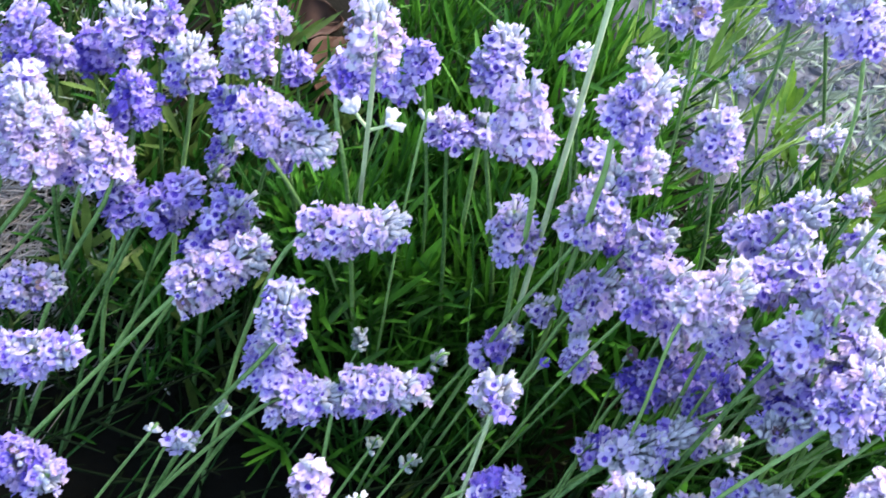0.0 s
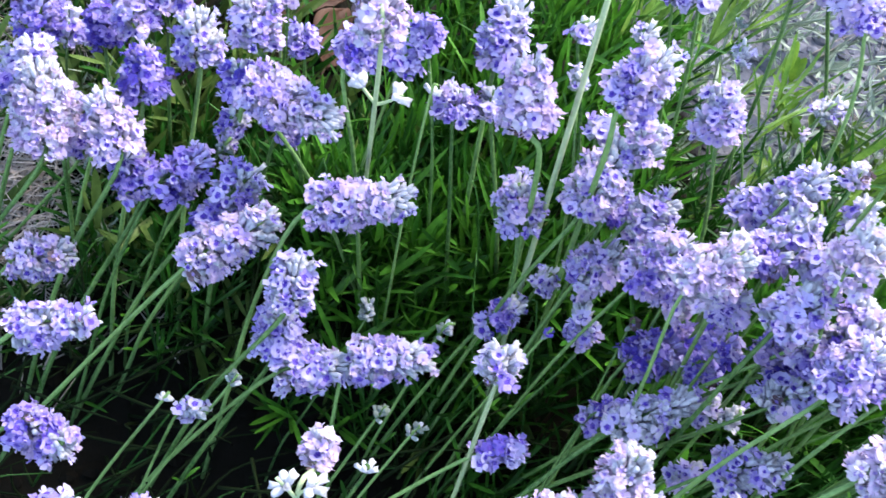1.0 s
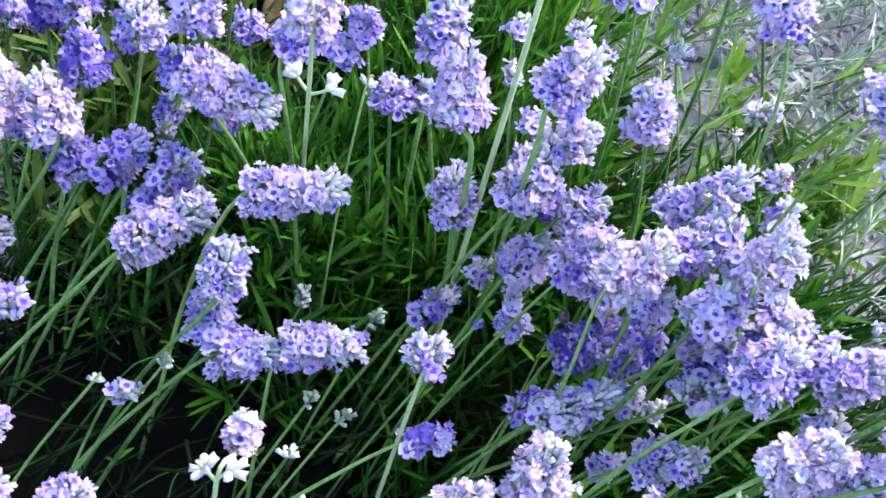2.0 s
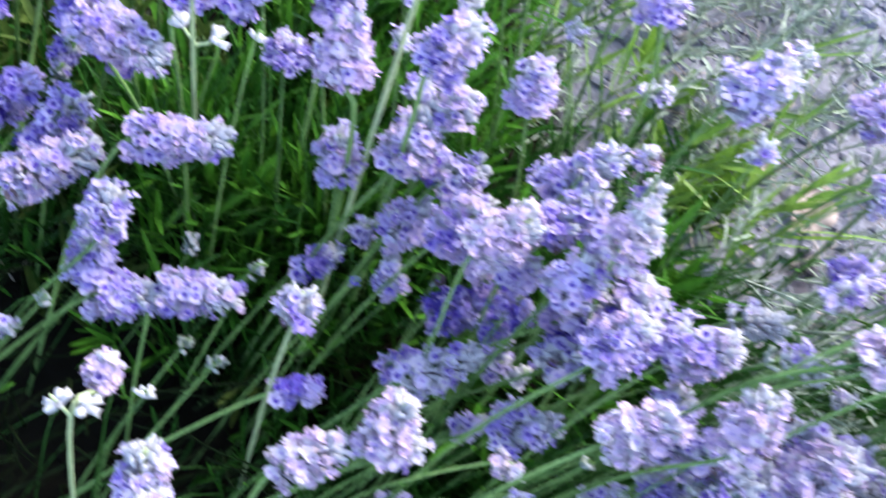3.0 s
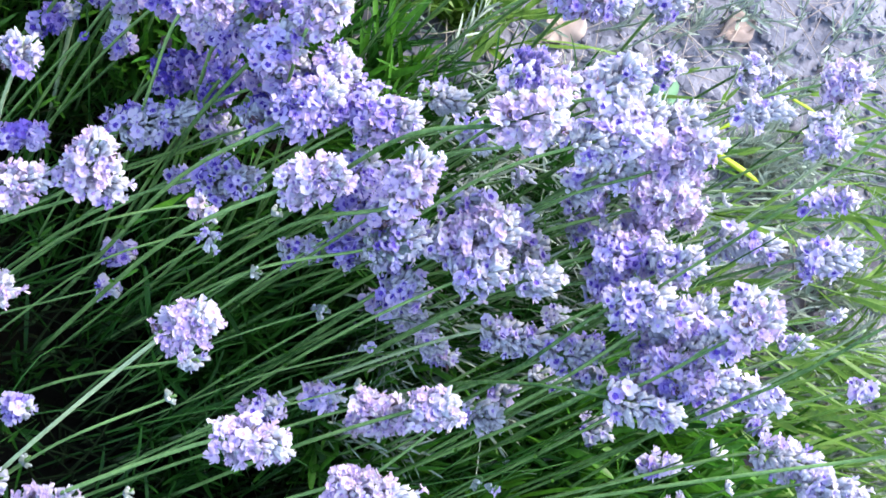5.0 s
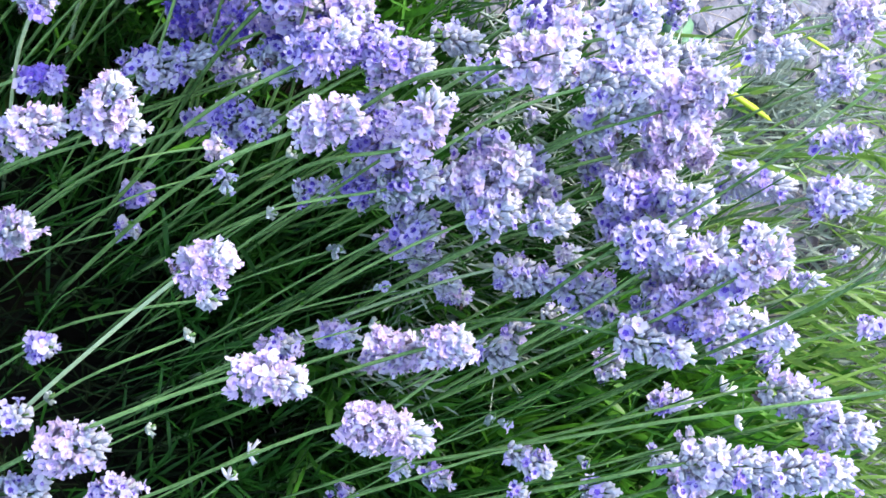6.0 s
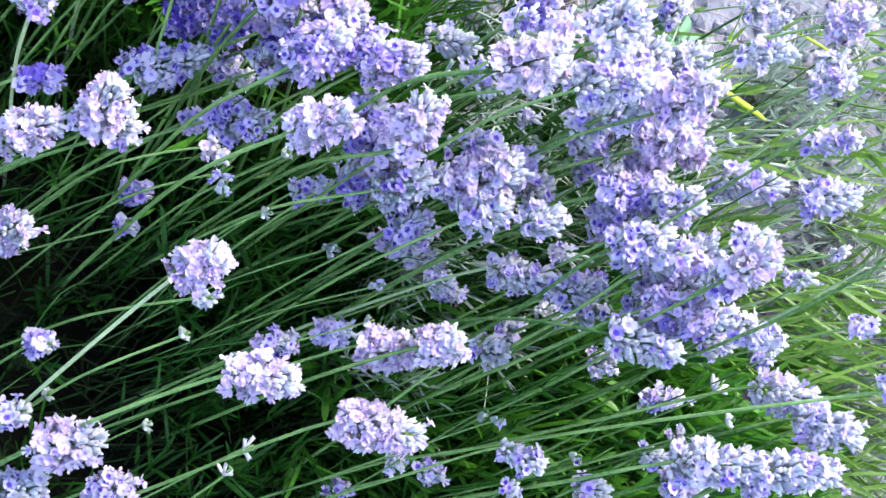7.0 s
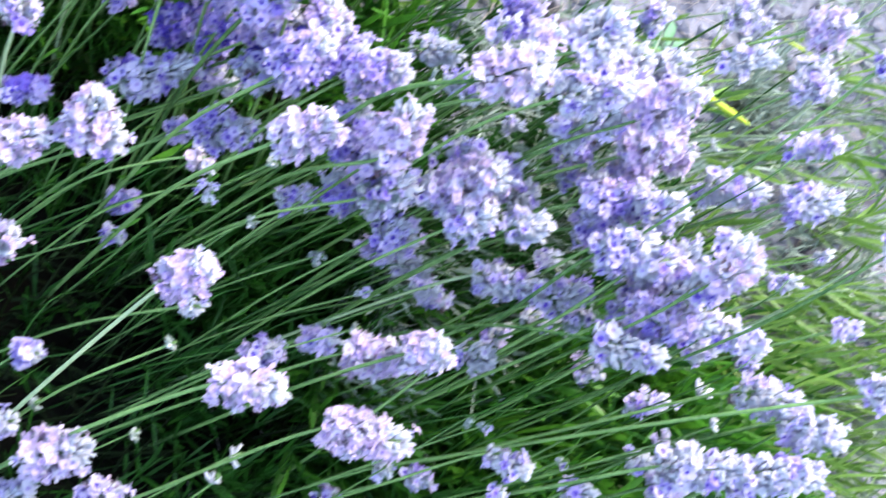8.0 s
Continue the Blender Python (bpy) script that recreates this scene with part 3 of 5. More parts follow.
flower((0.283, 0.192, 0.238), (0.304, 0.204, 0.253), (0.252, 0.178, 0.204), 0.0215, 0.05, 0.8)
flower((0.265, 0.188, 0.216), (0.273, 0.205, 0.229), (0.233, 0.172, 0.181), 0.0173, 0.19, 0.1)
flower((0.214, 0.153, 0.217), (0.238, 0.169, 0.240), (0.190, 0.127, 0.181), 0.0317, 0.09, 0.5)
flower((0.220, 0.140, 0.222), (0.239, 0.150, 0.236), (0.192, 0.118, 0.187), 0.0221, 0.05, 0.1)
flower((0.243, 0.146, 0.229), (0.261, 0.151, 0.239), (0.216, 0.124, 0.194), 0.0168, 0.09, 0.0)
flower((0.183, 0.142, 0.217), (0.202, 0.153, 0.232), (0.147, 0.130, 0.184), 0.0220, 0.11, 0.0)
flower((0.171, 0.152, 0.190), (0.183, 0.159, 0.199), (0.145, 0.124, 0.152), 0.0151, 0.26, 0.0)
flower((0.154, 0.143, 0.174), (0.172, 0.150, 0.184), (0.128, 0.115, 0.136), 0.0129, 0.36, 0.0)
flower((0.197, 0.133, 0.199), (0.211, 0.144, 0.210), (0.169, 0.109, 0.162), 0.0148, 0.26, 0.0)
flower((0.210, 0.144, 0.154), (0.238, 0.136, 0.161), (0.181, 0.116, 0.114), 0.0157, 0.05, 0.0)
flower((0.237, 0.134, 0.144), (0.252, 0.131, 0.149), (0.202, 0.112, 0.103), 0.0134, 0.36, 0.0)
flower((0.241, 0.131, 0.205), (0.274, 0.131, 0.216), (0.197, 0.105, 0.156), 0.0181, 0.11, 0.1, stalk=STEM_PALE)
flower((0.274, 0.129, 0.208), (0.293, 0.137, 0.220), (0.245, 0.109, 0.172), 0.0175, 0.16, 0.0)
flower((0.290, 0.125, 0.196), (0.303, 0.131, 0.205), (0.265, 0.098, 0.159), 0.0124, 0.11, 0.0)
flower((0.280, 0.131, 0.167), (0.289, 0.132, 0.173), (0.254, 0.103, 0.128), 0.0110, 0.26, 0.0)
flower((0.273, 0.169, 0.231), (0.301, 0.175, 0.248), (0.242, 0.154, 0.197), 0.0261, 0.44, 0.4)
flower((0.275, 0.160, 0.222), (0.287, 0.163, 0.231), (0.242, 0.148, 0.188), 0.0169, 0.59, 0.3)
flower((0.294, 0.162, 0.249), (0.309, 0.174, 0.262), (0.271, 0.140, 0.214), 0.0209, 0.09, 0.3)
flower((0.277, 0.142, 0.246), (0.303, 0.154, 0.259), (0.258, 0.116, 0.211), 0.0201, 0.05, 0.3)
flower((0.310, 0.144, 0.238), (0.325, 0.160, 0.253), (0.283, 0.125, 0.204), 0.0216, 0.26, 0.2)
flower((0.315, 0.134, 0.279), (0.329, 0.149, 0.293), (0.294, 0.113, 0.247), 0.0200, 0.05, 0.5)
flower((0.297, 0.122, 0.247), (0.334, 0.127, 0.262), (0.272, 0.101, 0.214), 0.0227, 0.31, 0.5)
flower((0.286, 0.109, 0.244), (0.317, 0.107, 0.255), (0.247, 0.108, 0.212), 0.0208, 0.06, 0.3)
flower((0.331, 0.124, 0.259), (0.355, 0.124, 0.266), (0.312, 0.100, 0.225), 0.0147, 0.06, 0.3)
flower((0.432, 0.168, 0.097), (0.446, 0.171, 0.104), (0.409, 0.131, 0.051), 0.0143, 0.36, 0.2)
flower((0.198, 0.083, 0.197), (0.226, 0.085, 0.209), (0.151, 0.054, 0.146), 0.0228, 0.16, 0.6)
flower((0.217, 0.084, 0.222), (0.235, 0.090, 0.232), (0.187, 0.066, 0.189), 0.0191, 0.05, 0.7)
flower((0.253, 0.105, 0.170), (0.273, 0.104, 0.178), (0.232, 0.073, 0.131), 0.0177, 0.11, 0.1)
flower((0.268, 0.116, 0.159), (0.278, 0.125, 0.167), (0.236, 0.094, 0.120), 0.0144, 0.16, 0.0)
flower((0.186, 0.094, 0.146), (0.205, 0.098, 0.156), (0.153, 0.069, 0.106), 0.0158, 0.31, 0.1)
flower((0.146, 0.048, 0.237), (0.173, 0.052, 0.250), (0.105, 0.021, 0.191), 0.0181, 0.05, 0.5)
flower((0.163, 0.078, 0.147), (0.179, 0.085, 0.157), (0.131, 0.052, 0.107), 0.0150, 0.46, 0.2)
flower((0.116, 0.076, 0.236), (0.133, 0.089, 0.251), (0.083, 0.028, 0.182), 0.0174, 0.05, 0.9, stalk=STEM_PALE)
flower((0.129, 0.083, 0.184), (0.138, 0.084, 0.190), (0.091, 0.069, 0.149), 0.0112, 0.26, 0.0)
flower((0.035, 0.082, 0.162), (0.059, 0.090, 0.185), (0.003, 0.056, 0.124), 0.0264, 0.05, 0.7)
flower((0.071, 0.051, 0.138), (0.082, 0.053, 0.148), (0.057, 0.035, 0.119), 0.0132, 0.46, 0.0)
flower((0.073, 0.016, 0.168), (0.083, 0.021, 0.179), (0.069, 0.006, 0.159), 0.0138, 0.06, 0.1)
flower((0.089, 0.008, 0.173), (0.114, 0.016, 0.190), (0.074, -0.006, 0.154), 0.0230, 0.05, 0.6)
flower((0.074, -0.014, 0.148), (0.099, -0.006, 0.165), (0.042, -0.042, 0.111), 0.0205, 0.06, 0.4)
flower((0.115, -0.000, 0.122), (0.135, 0.005, 0.134), (0.080, -0.028, 0.082), 0.0184, 0.51, 0.3)
flower((0.196, 0.049, 0.206), (0.232, 0.050, 0.221), (0.141, 0.008, 0.141), 0.0224, 0.06, 0.9)
flower((0.240, 0.050, 0.123), (0.252, 0.050, 0.130), (0.204, 0.026, 0.082), 0.0137, 0.16, 0.0)
flower((0.262, 0.052, 0.104), (0.275, 0.054, 0.112), (0.224, 0.030, 0.062), 0.0151, 0.26, 0.0)
flower((0.166, 0.029, 0.169), (0.175, 0.034, 0.175), (0.138, 0.002, 0.132), 0.0094, 0.06, 0.7)
flower((0.164, 0.016, 0.166), (0.166, 0.024, 0.171), (0.139, -0.015, 0.128), 0.0075, 0.05, 0.3)
flower((0.272, 0.062, 0.187), (0.295, 0.057, 0.194), (0.242, 0.041, 0.150), 0.0158, 0.26, 0.1)
flower((0.227, 0.034, 0.076), (0.239, 0.037, 0.083), (0.201, -0.005, 0.031), 0.0126, 0.56, 0.0)
flower((0.280, 0.044, 0.183), (0.286, 0.048, 0.189), (0.256, 0.015, 0.146), 0.0097, 0.05, 0.2)
flower((0.318, 0.057, 0.164), (0.336, 0.060, 0.174), (0.295, 0.026, 0.125), 0.0166, 0.26, 0.2)
flower((0.326, 0.125, 0.130), (0.341, 0.128, 0.139), (0.295, 0.099, 0.088), 0.0163, 0.11, 0.1)
flower((0.339, 0.104, 0.170), (0.359, 0.113, 0.181), (0.314, 0.075, 0.131), 0.0131, 0.06, 0.1)
flower((0.358, 0.109, 0.199), (0.364, 0.120, 0.206), (0.331, 0.086, 0.162), 0.0091, 0.06, 0.4)
flower((0.358, 0.110, 0.238), (0.390, 0.107, 0.249), (0.316, 0.087, 0.190), 0.0193, 0.16, 0.1)
flower((0.372, 0.099, 0.251), (0.402, 0.097, 0.261), (0.345, 0.083, 0.218), 0.0173, 0.06, 0.2)
flower((0.326, 0.067, 0.240), (0.363, 0.074, 0.256), (0.297, 0.052, 0.207), 0.0244, 0.11, 0.4)
flower((0.358, 0.071, 0.171), (0.379, 0.075, 0.181), (0.327, 0.050, 0.133), 0.0181, 0.51, 0.1)
flower((0.358, 0.072, 0.252), (0.390, 0.079, 0.266), (0.336, 0.049, 0.219), 0.0197, 0.05, 0.2)
flower((0.340, 0.079, 0.183), (0.353, 0.078, 0.190), (0.316, 0.051, 0.145), 0.0126, 0.05, 0.0)
flower((0.363, 0.229, 0.230), (0.389, 0.237, 0.242), (0.336, 0.210, 0.194), 0.0149, 0.05, 0.4)
flower((0.359, 0.195, 0.245), (0.385, 0.202, 0.258), (0.330, 0.181, 0.211), 0.0201, 0.14, 0.4)
flower((0.328, 0.198, 0.231), (0.357, 0.199, 0.242), (0.309, 0.170, 0.195), 0.0174, 0.05, 0.3)
flower((0.309, 0.241, 0.257), (0.336, 0.250, 0.269), (0.285, 0.220, 0.222), 0.0157, 0.05, 0.2)
flower((0.425, 0.205, 0.129), (0.443, 0.210, 0.137), (0.393, 0.182, 0.086), 0.0136, 0.16, 0.3)
flower((0.357, 0.251, 0.240), (0.378, 0.261, 0.251), (0.331, 0.232, 0.204), 0.0158, 0.05, 0.0)
flower((0.342, 0.264, 0.271), (0.361, 0.271, 0.283), (0.313, 0.252, 0.238), 0.0181, 0.05, 0.6)
flower((0.430, 0.168, 0.191), (0.444, 0.172, 0.198), (0.399, 0.151, 0.153), 0.0136, 0.26, 0.1)
flower((0.140, 0.115, 0.221), (0.146, 0.116, 0.227), (0.127, 0.103, 0.204), 0.0080, 0.05, 0.0)
flower((0.083, 0.139, 0.103), (0.099, 0.141, 0.111), (0.042, 0.116, 0.061), 0.0121, 0.46, 0.0)
flower((0.088, 0.120, 0.108), (0.098, 0.122, 0.115), (0.045, 0.101, 0.067), 0.0119, 0.06, 0.0)
flower((0.111, 0.138, 0.211), (0.125, 0.134, 0.215), (0.075, 0.124, 0.177), 0.0086, 0.16, 0.7)
flower((0.121, 0.129, 0.217), (0.126, 0.118, 0.216), (0.088, 0.113, 0.183), 0.0076, 0.16, 0.4)
flower((0.175, 0.122, 0.181), (0.181, 0.122, 0.185), (0.141, 0.102, 0.144), 0.0088, 0.46, 0.0)
flower((0.206, 0.173, 0.217), (0.225, 0.179, 0.226), (0.176, 0.154, 0.182), 0.0148, 0.05, 0.1)
flower((0.238, 0.202, 0.203), (0.248, 0.205, 0.209), (0.203, 0.187, 0.166), 0.0106, 0.05, 0.0)
flower((0.286, 0.165, 0.154), (0.296, 0.168, 0.161), (0.249, 0.148, 0.115), 0.0120, 0.05, 0.4)
flower((-0.0378, 0.2450, 0.2519), (-0.0416, 0.2476, 0.2555), (-0.0336, 0.2443, 0.2469), 0.0060, 0.05, 0.2, stalk=STEM_PALE, joint=(-0.0336, 0.2443, 0.2469))
flower((-0.0291, 0.2442, 0.2504), (-0.0242, 0.2465, 0.2538), (-0.0336, 0.2443, 0.2469), 0.0060, 0.05, 0.2, stalk=STEM_PALE, joint=(-0.0336, 0.2443, 0.2469))
flower((-0.017, 0.260, 0.233), (-0.014, 0.266, 0.238), (-0.018, 0.242, 0.186), 0.0070, 0.05, 0.2)
flower((0.038, 0.291, 0.299), (0.036, 0.303, 0.312), (0.036, 0.252, 0.197), 0.0166, 0.30, 0.3, stalk=STEM_PALE)
flower((0.045, 0.204, 0.172), (0.048, 0.206, 0.177), (0.026, 0.185, 0.123), 0.0065, 0.90, 0.1)
flower((0.077, 0.215, 0.172), (0.080, 0.217, 0.177), (0.072, 0.192, 0.121), 0.0065, 0.90, 0.1)
flower((-0.012, 0.163, 0.156), (-0.008, 0.168, 0.161), (-0.030, 0.140, 0.105), 0.0064, 0.15, 0.0)
flower((0.002, 0.158, 0.160), (0.006, 0.161, 0.164), (-0.017, 0.136, 0.111), 0.0063, 0.15, 0.0)
flower((-0.069, 0.162, 0.160), (-0.067, 0.167, 0.164), (-0.094, 0.140, 0.110), 0.0063, 0.10, 0.1)
flower((-0.093, 0.151, 0.157), (-0.090, 0.155, 0.161), (-0.118, 0.129, 0.108), 0.0059, 0.05, 0.6)
flower((0.106, 0.338, 0.195), (0.109, 0.346, 0.202), (0.126, 0.320, 0.144), 0.0100, 0.05, 0.0)
flower((0.103, 0.347, 0.204), (0.104, 0.353, 0.209), (0.119, 0.330, 0.153), 0.0094, 0.05, 0.0)
flower((0.137, 0.309, 0.190), (0.137, 0.314, 0.195), (0.157, 0.290, 0.138), 0.0070, 0.30, 0.5)
flower((0.032, 0.293, 0.243), (0.036, 0.300, 0.251), (0.045, 0.278, 0.198), 0.0114, 0.10, 0.1)
flower((0.036, 0.275, 0.237), (0.037, 0.282, 0.244), (0.045, 0.258, 0.191), 0.0093, 0.15, 0.1)
flower((-0.163, 0.250, 0.163), (-0.169, 0.267, 0.181), (-0.168, 0.242, 0.083), 0.0275, 0.15, 0.7)
flower((-0.180, 0.256, 0.174), (-0.185, 0.275, 0.192), (-0.204, 0.247, 0.094), 0.0228, 0.53, 0.4)
flower((-0.158, 0.255, 0.145), (-0.164, 0.266, 0.157), (-0.205, 0.250, 0.064), 0.0189, 0.63, 0.3)
flower((-0.111, 0.234, 0.165), (-0.104, 0.244, 0.175), (-0.131, 0.223, 0.085), 0.0143, 0.83, 0.1)
flower((-0.093, 0.219, 0.167), (-0.085, 0.233, 0.179), (-0.123, 0.210, 0.089), 0.0198, 0.63, 0.3)
flower((-0.076, 0.260, 0.186), (-0.067, 0.270, 0.195), (-0.087, 0.253, 0.108), 0.0177, 0.73, 0.2)
flower((0.047, 0.266, 0.220), (0.053, 0.273, 0.229), (0.060, 0.262, 0.148), 0.0142, 0.51, 0.3)
flower((0.061, 0.258, 0.179), (0.064, 0.268, 0.191), (0.045, 0.255, 0.103), 0.0202, 0.71, 0.2)
flower((0.071, 0.249, 0.181), (0.079, 0.257, 0.189), (0.066, 0.242, 0.103), 0.0150, 0.43, 0.1)
flower((0.087, 0.222, 0.182), (0.099, 0.229, 0.193), (0.087, 0.212, 0.106), 0.0193, 0.43, 0.2)
flower((0.098, 0.206, 0.216), (0.108, 0.214, 0.227), (0.100, 0.197, 0.145), 0.0200, 0.53, 0.4)
flower((0.105, 0.218, 0.235), (0.117, 0.225, 0.245), (0.101, 0.214, 0.169), 0.0173, 0.63, 0.3)
flower((0.115, 0.228, 0.239), (0.126, 0.237, 0.248), (0.107, 0.227, 0.175), 0.0174, 0.38, 0.2)
flower((0.127, 0.214, 0.237), (0.134, 0.223, 0.248), (0.130, 0.207, 0.170), 0.0193, 0.43, 0.5)
flower((0.143, 0.204, 0.230), (0.152, 0.211, 0.241), (0.152, 0.195, 0.162), 0.0215, 0.28, 0.4)
flower((0.136, 0.185, 0.220), (0.142, 0.197, 0.234), (0.143, 0.174, 0.151), 0.0215, 0.83, 0.3)
flower((0.147, 0.185, 0.232), (0.155, 0.194, 0.243), (0.146, 0.178, 0.167), 0.0199, 0.73, 0.4)
flower((0.119, 0.194, 0.208), (0.132, 0.204, 0.218), (0.115, 0.187, 0.139), 0.0178, 0.73, 0.3)
flower((0.140, 0.237, 0.238), (0.145, 0.248, 0.249), (0.150, 0.232, 0.170), 0.0154, 0.10, 0.3)
flower((0.099, 0.199, 0.176), (0.116, 0.207, 0.183), (0.105, 0.186, 0.098), 0.0143, 0.93, 0.0)
flower((0.004, 0.199, 0.163), (0.012, 0.205, 0.170), (-0.010, 0.187, 0.084), 0.0072, 0.15, 0.0)
flower((-0.096, 0.259, 0.180), (-0.091, 0.267, 0.190), (-0.102, 0.251, 0.102), 0.0143, 0.33, 0.0)
flower((-0.097, 0.252, 0.177), (-0.091, 0.259, 0.184), (-0.127, 0.246, 0.100), 0.0107, 0.15, 0.0)
flower((-0.167, 0.280, 0.188), (-0.167, 0.292, 0.199), (-0.178, 0.276, 0.111), 0.0144, 0.43, 0.0)
flower((-0.131, 0.304, 0.196), (-0.129, 0.313, 0.207), (-0.137, 0.302, 0.120), 0.0170, 0.63, 0.1)
flower((-0.084, 0.322, 0.190), (-0.094, 0.330, 0.199), (-0.090, 0.320, 0.112), 0.0150, 0.53, 0.5)
flower((-0.032, 0.283, 0.213), (-0.028, 0.291, 0.222), (-0.043, 0.280, 0.139), 0.0146, 0.73, 0.2)
flower((0.056, 0.299, 0.241), (0.060, 0.305, 0.248), (0.072, 0.299, 0.172), 0.0118, 0.15, 0.0)
flower((0.069, 0.333, 0.228), (0.070, 0.340, 0.237), (0.084, 0.335, 0.155), 0.0150, 0.41, 0.1)
flower((0.135, 0.358, 0.220), (0.136, 0.367, 0.231), (0.162, 0.361, 0.146), 0.0181, 0.21, 0.1)
flower((0.261, 0.076, 0.183), (0.265, 0.070, 0.184), (0.239, 0.046, 0.145), 0.0064, 0.06, 0.1)
flower((0.267, 0.073, 0.184), (0.272, 0.071, 0.186), (0.237, 0.050, 0.147), 0.0059, 0.26, 0.1)
flower((0.311, 0.071, 0.173), (0.317, 0.066, 0.175), (0.285, 0.043, 0.135), 0.0066, 0.36, 0.1)
flower((0.369, 0.100, 0.198), (0.374, 0.103, 0.202), (0.342, 0.078, 0.161), 0.0066, 0.06, 0.4)
flower((0.344, 0.084, 0.201), (0.348, 0.089, 0.205), (0.314, 0.065, 0.165), 0.0074, 0.16, 0.8)
flower((0.349, 0.240, 0.184), (0.355, 0.243, 0.189), (0.324, 0.214, 0.144), 0.0072, 0.05, 0.5)
flower((0.200, 0.113, 0.177), (0.206, 0.116, 0.181), (0.164, 0.095, 0.140), 0.0069, 0.56, 0.1)
flower((0.125, 0.055, 0.236), (0.128, 0.058, 0.239), (0.096, 0.035, 0.203), 0.0050, 0.05, 0.0)
flower((0.125, 0.028, 0.168), (0.129, 0.030, 0.172), (0.094, 0.002, 0.131), 0.0079, 0.05, 0.0)
flower((0.085, 0.027, 0.172), (0.087, 0.030, 0.175), (0.059, -0.004, 0.135), 0.0059, 0.05, 0.0)
flower((0.142, 0.142, 0.214), (0.145, 0.146, 0.219), (0.112, 0.121, 0.178), 0.0083, 0.05, 0.0)
flower((0.235, 0.141, 0.205), (0.238, 0.142, 0.207), (0.209, 0.117, 0.168), 0.0058, 0.56, 0.3)
flower((0.430, 0.212, 0.163), (0.439, 0.216, 0.170), (0.394, 0.199, 0.124), 0.0098, 0.05, 0.2)
flower((0.200, 0.096, 0.175), (0.207, 0.100, 0.181), (0.165, 0.077, 0.138), 0.0088, 0.05, 0.0)
flower((0.272, 0.229, 0.241), (0.283, 0.238, 0.253), (0.260, 0.218, 0.177), 0.0218, 0.05, 0.3)
flower((0.242, 0.220, 0.262), (0.251, 0.229, 0.273), (0.224, 0.214, 0.202), 0.0195, 0.05, 0.5)
flower((0.259, 0.192, 0.256), (0.270, 0.200, 0.267), (0.242, 0.184, 0.196), 0.0195, 0.05, 0.2)
flower((0.293, 0.244, 0.222), (0.311, 0.253, 0.233), (0.274, 0.239, 0.156), 0.0204, 0.05, 0.4)
flower((0.228, 0.193, 0.268), (0.237, 0.200, 0.277), (0.210, 0.185, 0.209), 0.0155, 0.05, 0.2)
flower((0.283, 0.202, 0.237), (0.294, 0.210, 0.248), (0.268, 0.191, 0.173), 0.0205, 0.05, 0.6)
flower((0.287, 0.187, 0.225), (0.301, 0.196, 0.237), (0.273, 0.174, 0.160), 0.0208, 0.05, 0.9)
flower((0.317, 0.209, 0.207), (0.326, 0.221, 0.218), (0.294, 0.209, 0.141), 0.0181, 0.05, 0.5)
flower((0.298, 0.139, 0.229), (0.313, 0.146, 0.240), (0.283, 0.126, 0.165), 0.0190, 0.26, 0.2)
flower((0.312, 0.136, 0.244), (0.326, 0.143, 0.255), (0.296, 0.126, 0.183), 0.0185, 0.26, 0.2)
flower((0.339, 0.127, 0.216), (0.355, 0.133, 0.225), (0.333, 0.105, 0.149), 0.0172, 0.06, 0.2)
flower((0.303, 0.129, 0.213), (0.318, 0.129, 0.223), (0.291, 0.110, 0.147), 0.0194, 0.16, 0.3)
flower((0.179, 0.152, 0.230), (0.189, 0.160, 0.239), (0.159, 0.136, 0.166), 0.0159, 0.36, 0.0)
flower((0.204, 0.150, 0.216), (0.213, 0.159, 0.226), (0.174, 0.146, 0.152), 0.0165, 0.09, 0.1)
flower((0.220, 0.167, 0.216), (0.231, 0.178, 0.228), (0.199, 0.153, 0.151), 0.0191, 0.09, 0.4)
flower((0.249, 0.167, 0.203), (0.259, 0.177, 0.214), (0.220, 0.165, 0.137), 0.0185, 0.24, 0.2)
flower((0.159, 0.184, 0.235), (0.167, 0.196, 0.246), (0.132, 0.175, 0.172), 0.0182, 0.46, 0.4)
flower((0.122, 0.177, 0.208), (0.136, 0.188, 0.221), (0.086, 0.172, 0.143), 0.0187, 0.26, 0.2)
flower((0.124, 0.194, 0.222), (0.138, 0.204, 0.235), (0.091, 0.189, 0.158), 0.0231, 0.46, 0.3)
flower((0.142, 0.195, 0.230), (0.155, 0.205, 0.243), (0.107, 0.194, 0.168), 0.0206, 0.18, 0.4)
flower((0.198, 0.189, 0.249), (0.208, 0.195, 0.256), (0.176, 0.179, 0.187), 0.0113, 0.29, 0.0)
flower((0.206, 0.187, 0.248), (0.217, 0.190, 0.255), (0.183, 0.179, 0.187), 0.0102, 0.05, 0.0)
flower((0.189, 0.186, 0.246), (0.198, 0.192, 0.253), (0.159, 0.186, 0.186), 0.0091, 0.05, 0.0)
flower((0.402, 0.110, 0.212), (0.416, 0.109, 0.218), (0.399, 0.088, 0.145), 0.0176, 0.16, 0.2)
flower((0.363, 0.073, 0.226), (0.382, 0.075, 0.235), (0.358, 0.049, 0.162), 0.0189, 0.05, 0.2)
flower((0.291, 0.131, 0.166), (0.305, 0.131, 0.173), (0.263, 0.124, 0.096), 0.0118, 0.06, 0.0)
flower((0.198, 0.137, 0.168), (0.208, 0.142, 0.176), (0.177, 0.115, 0.097), 0.0127, 0.26, 0.0)
flower((0.178, 0.146, 0.182), (0.191, 0.151, 0.190), (0.142, 0.141, 0.115), 0.0123, 0.16, 0.0)
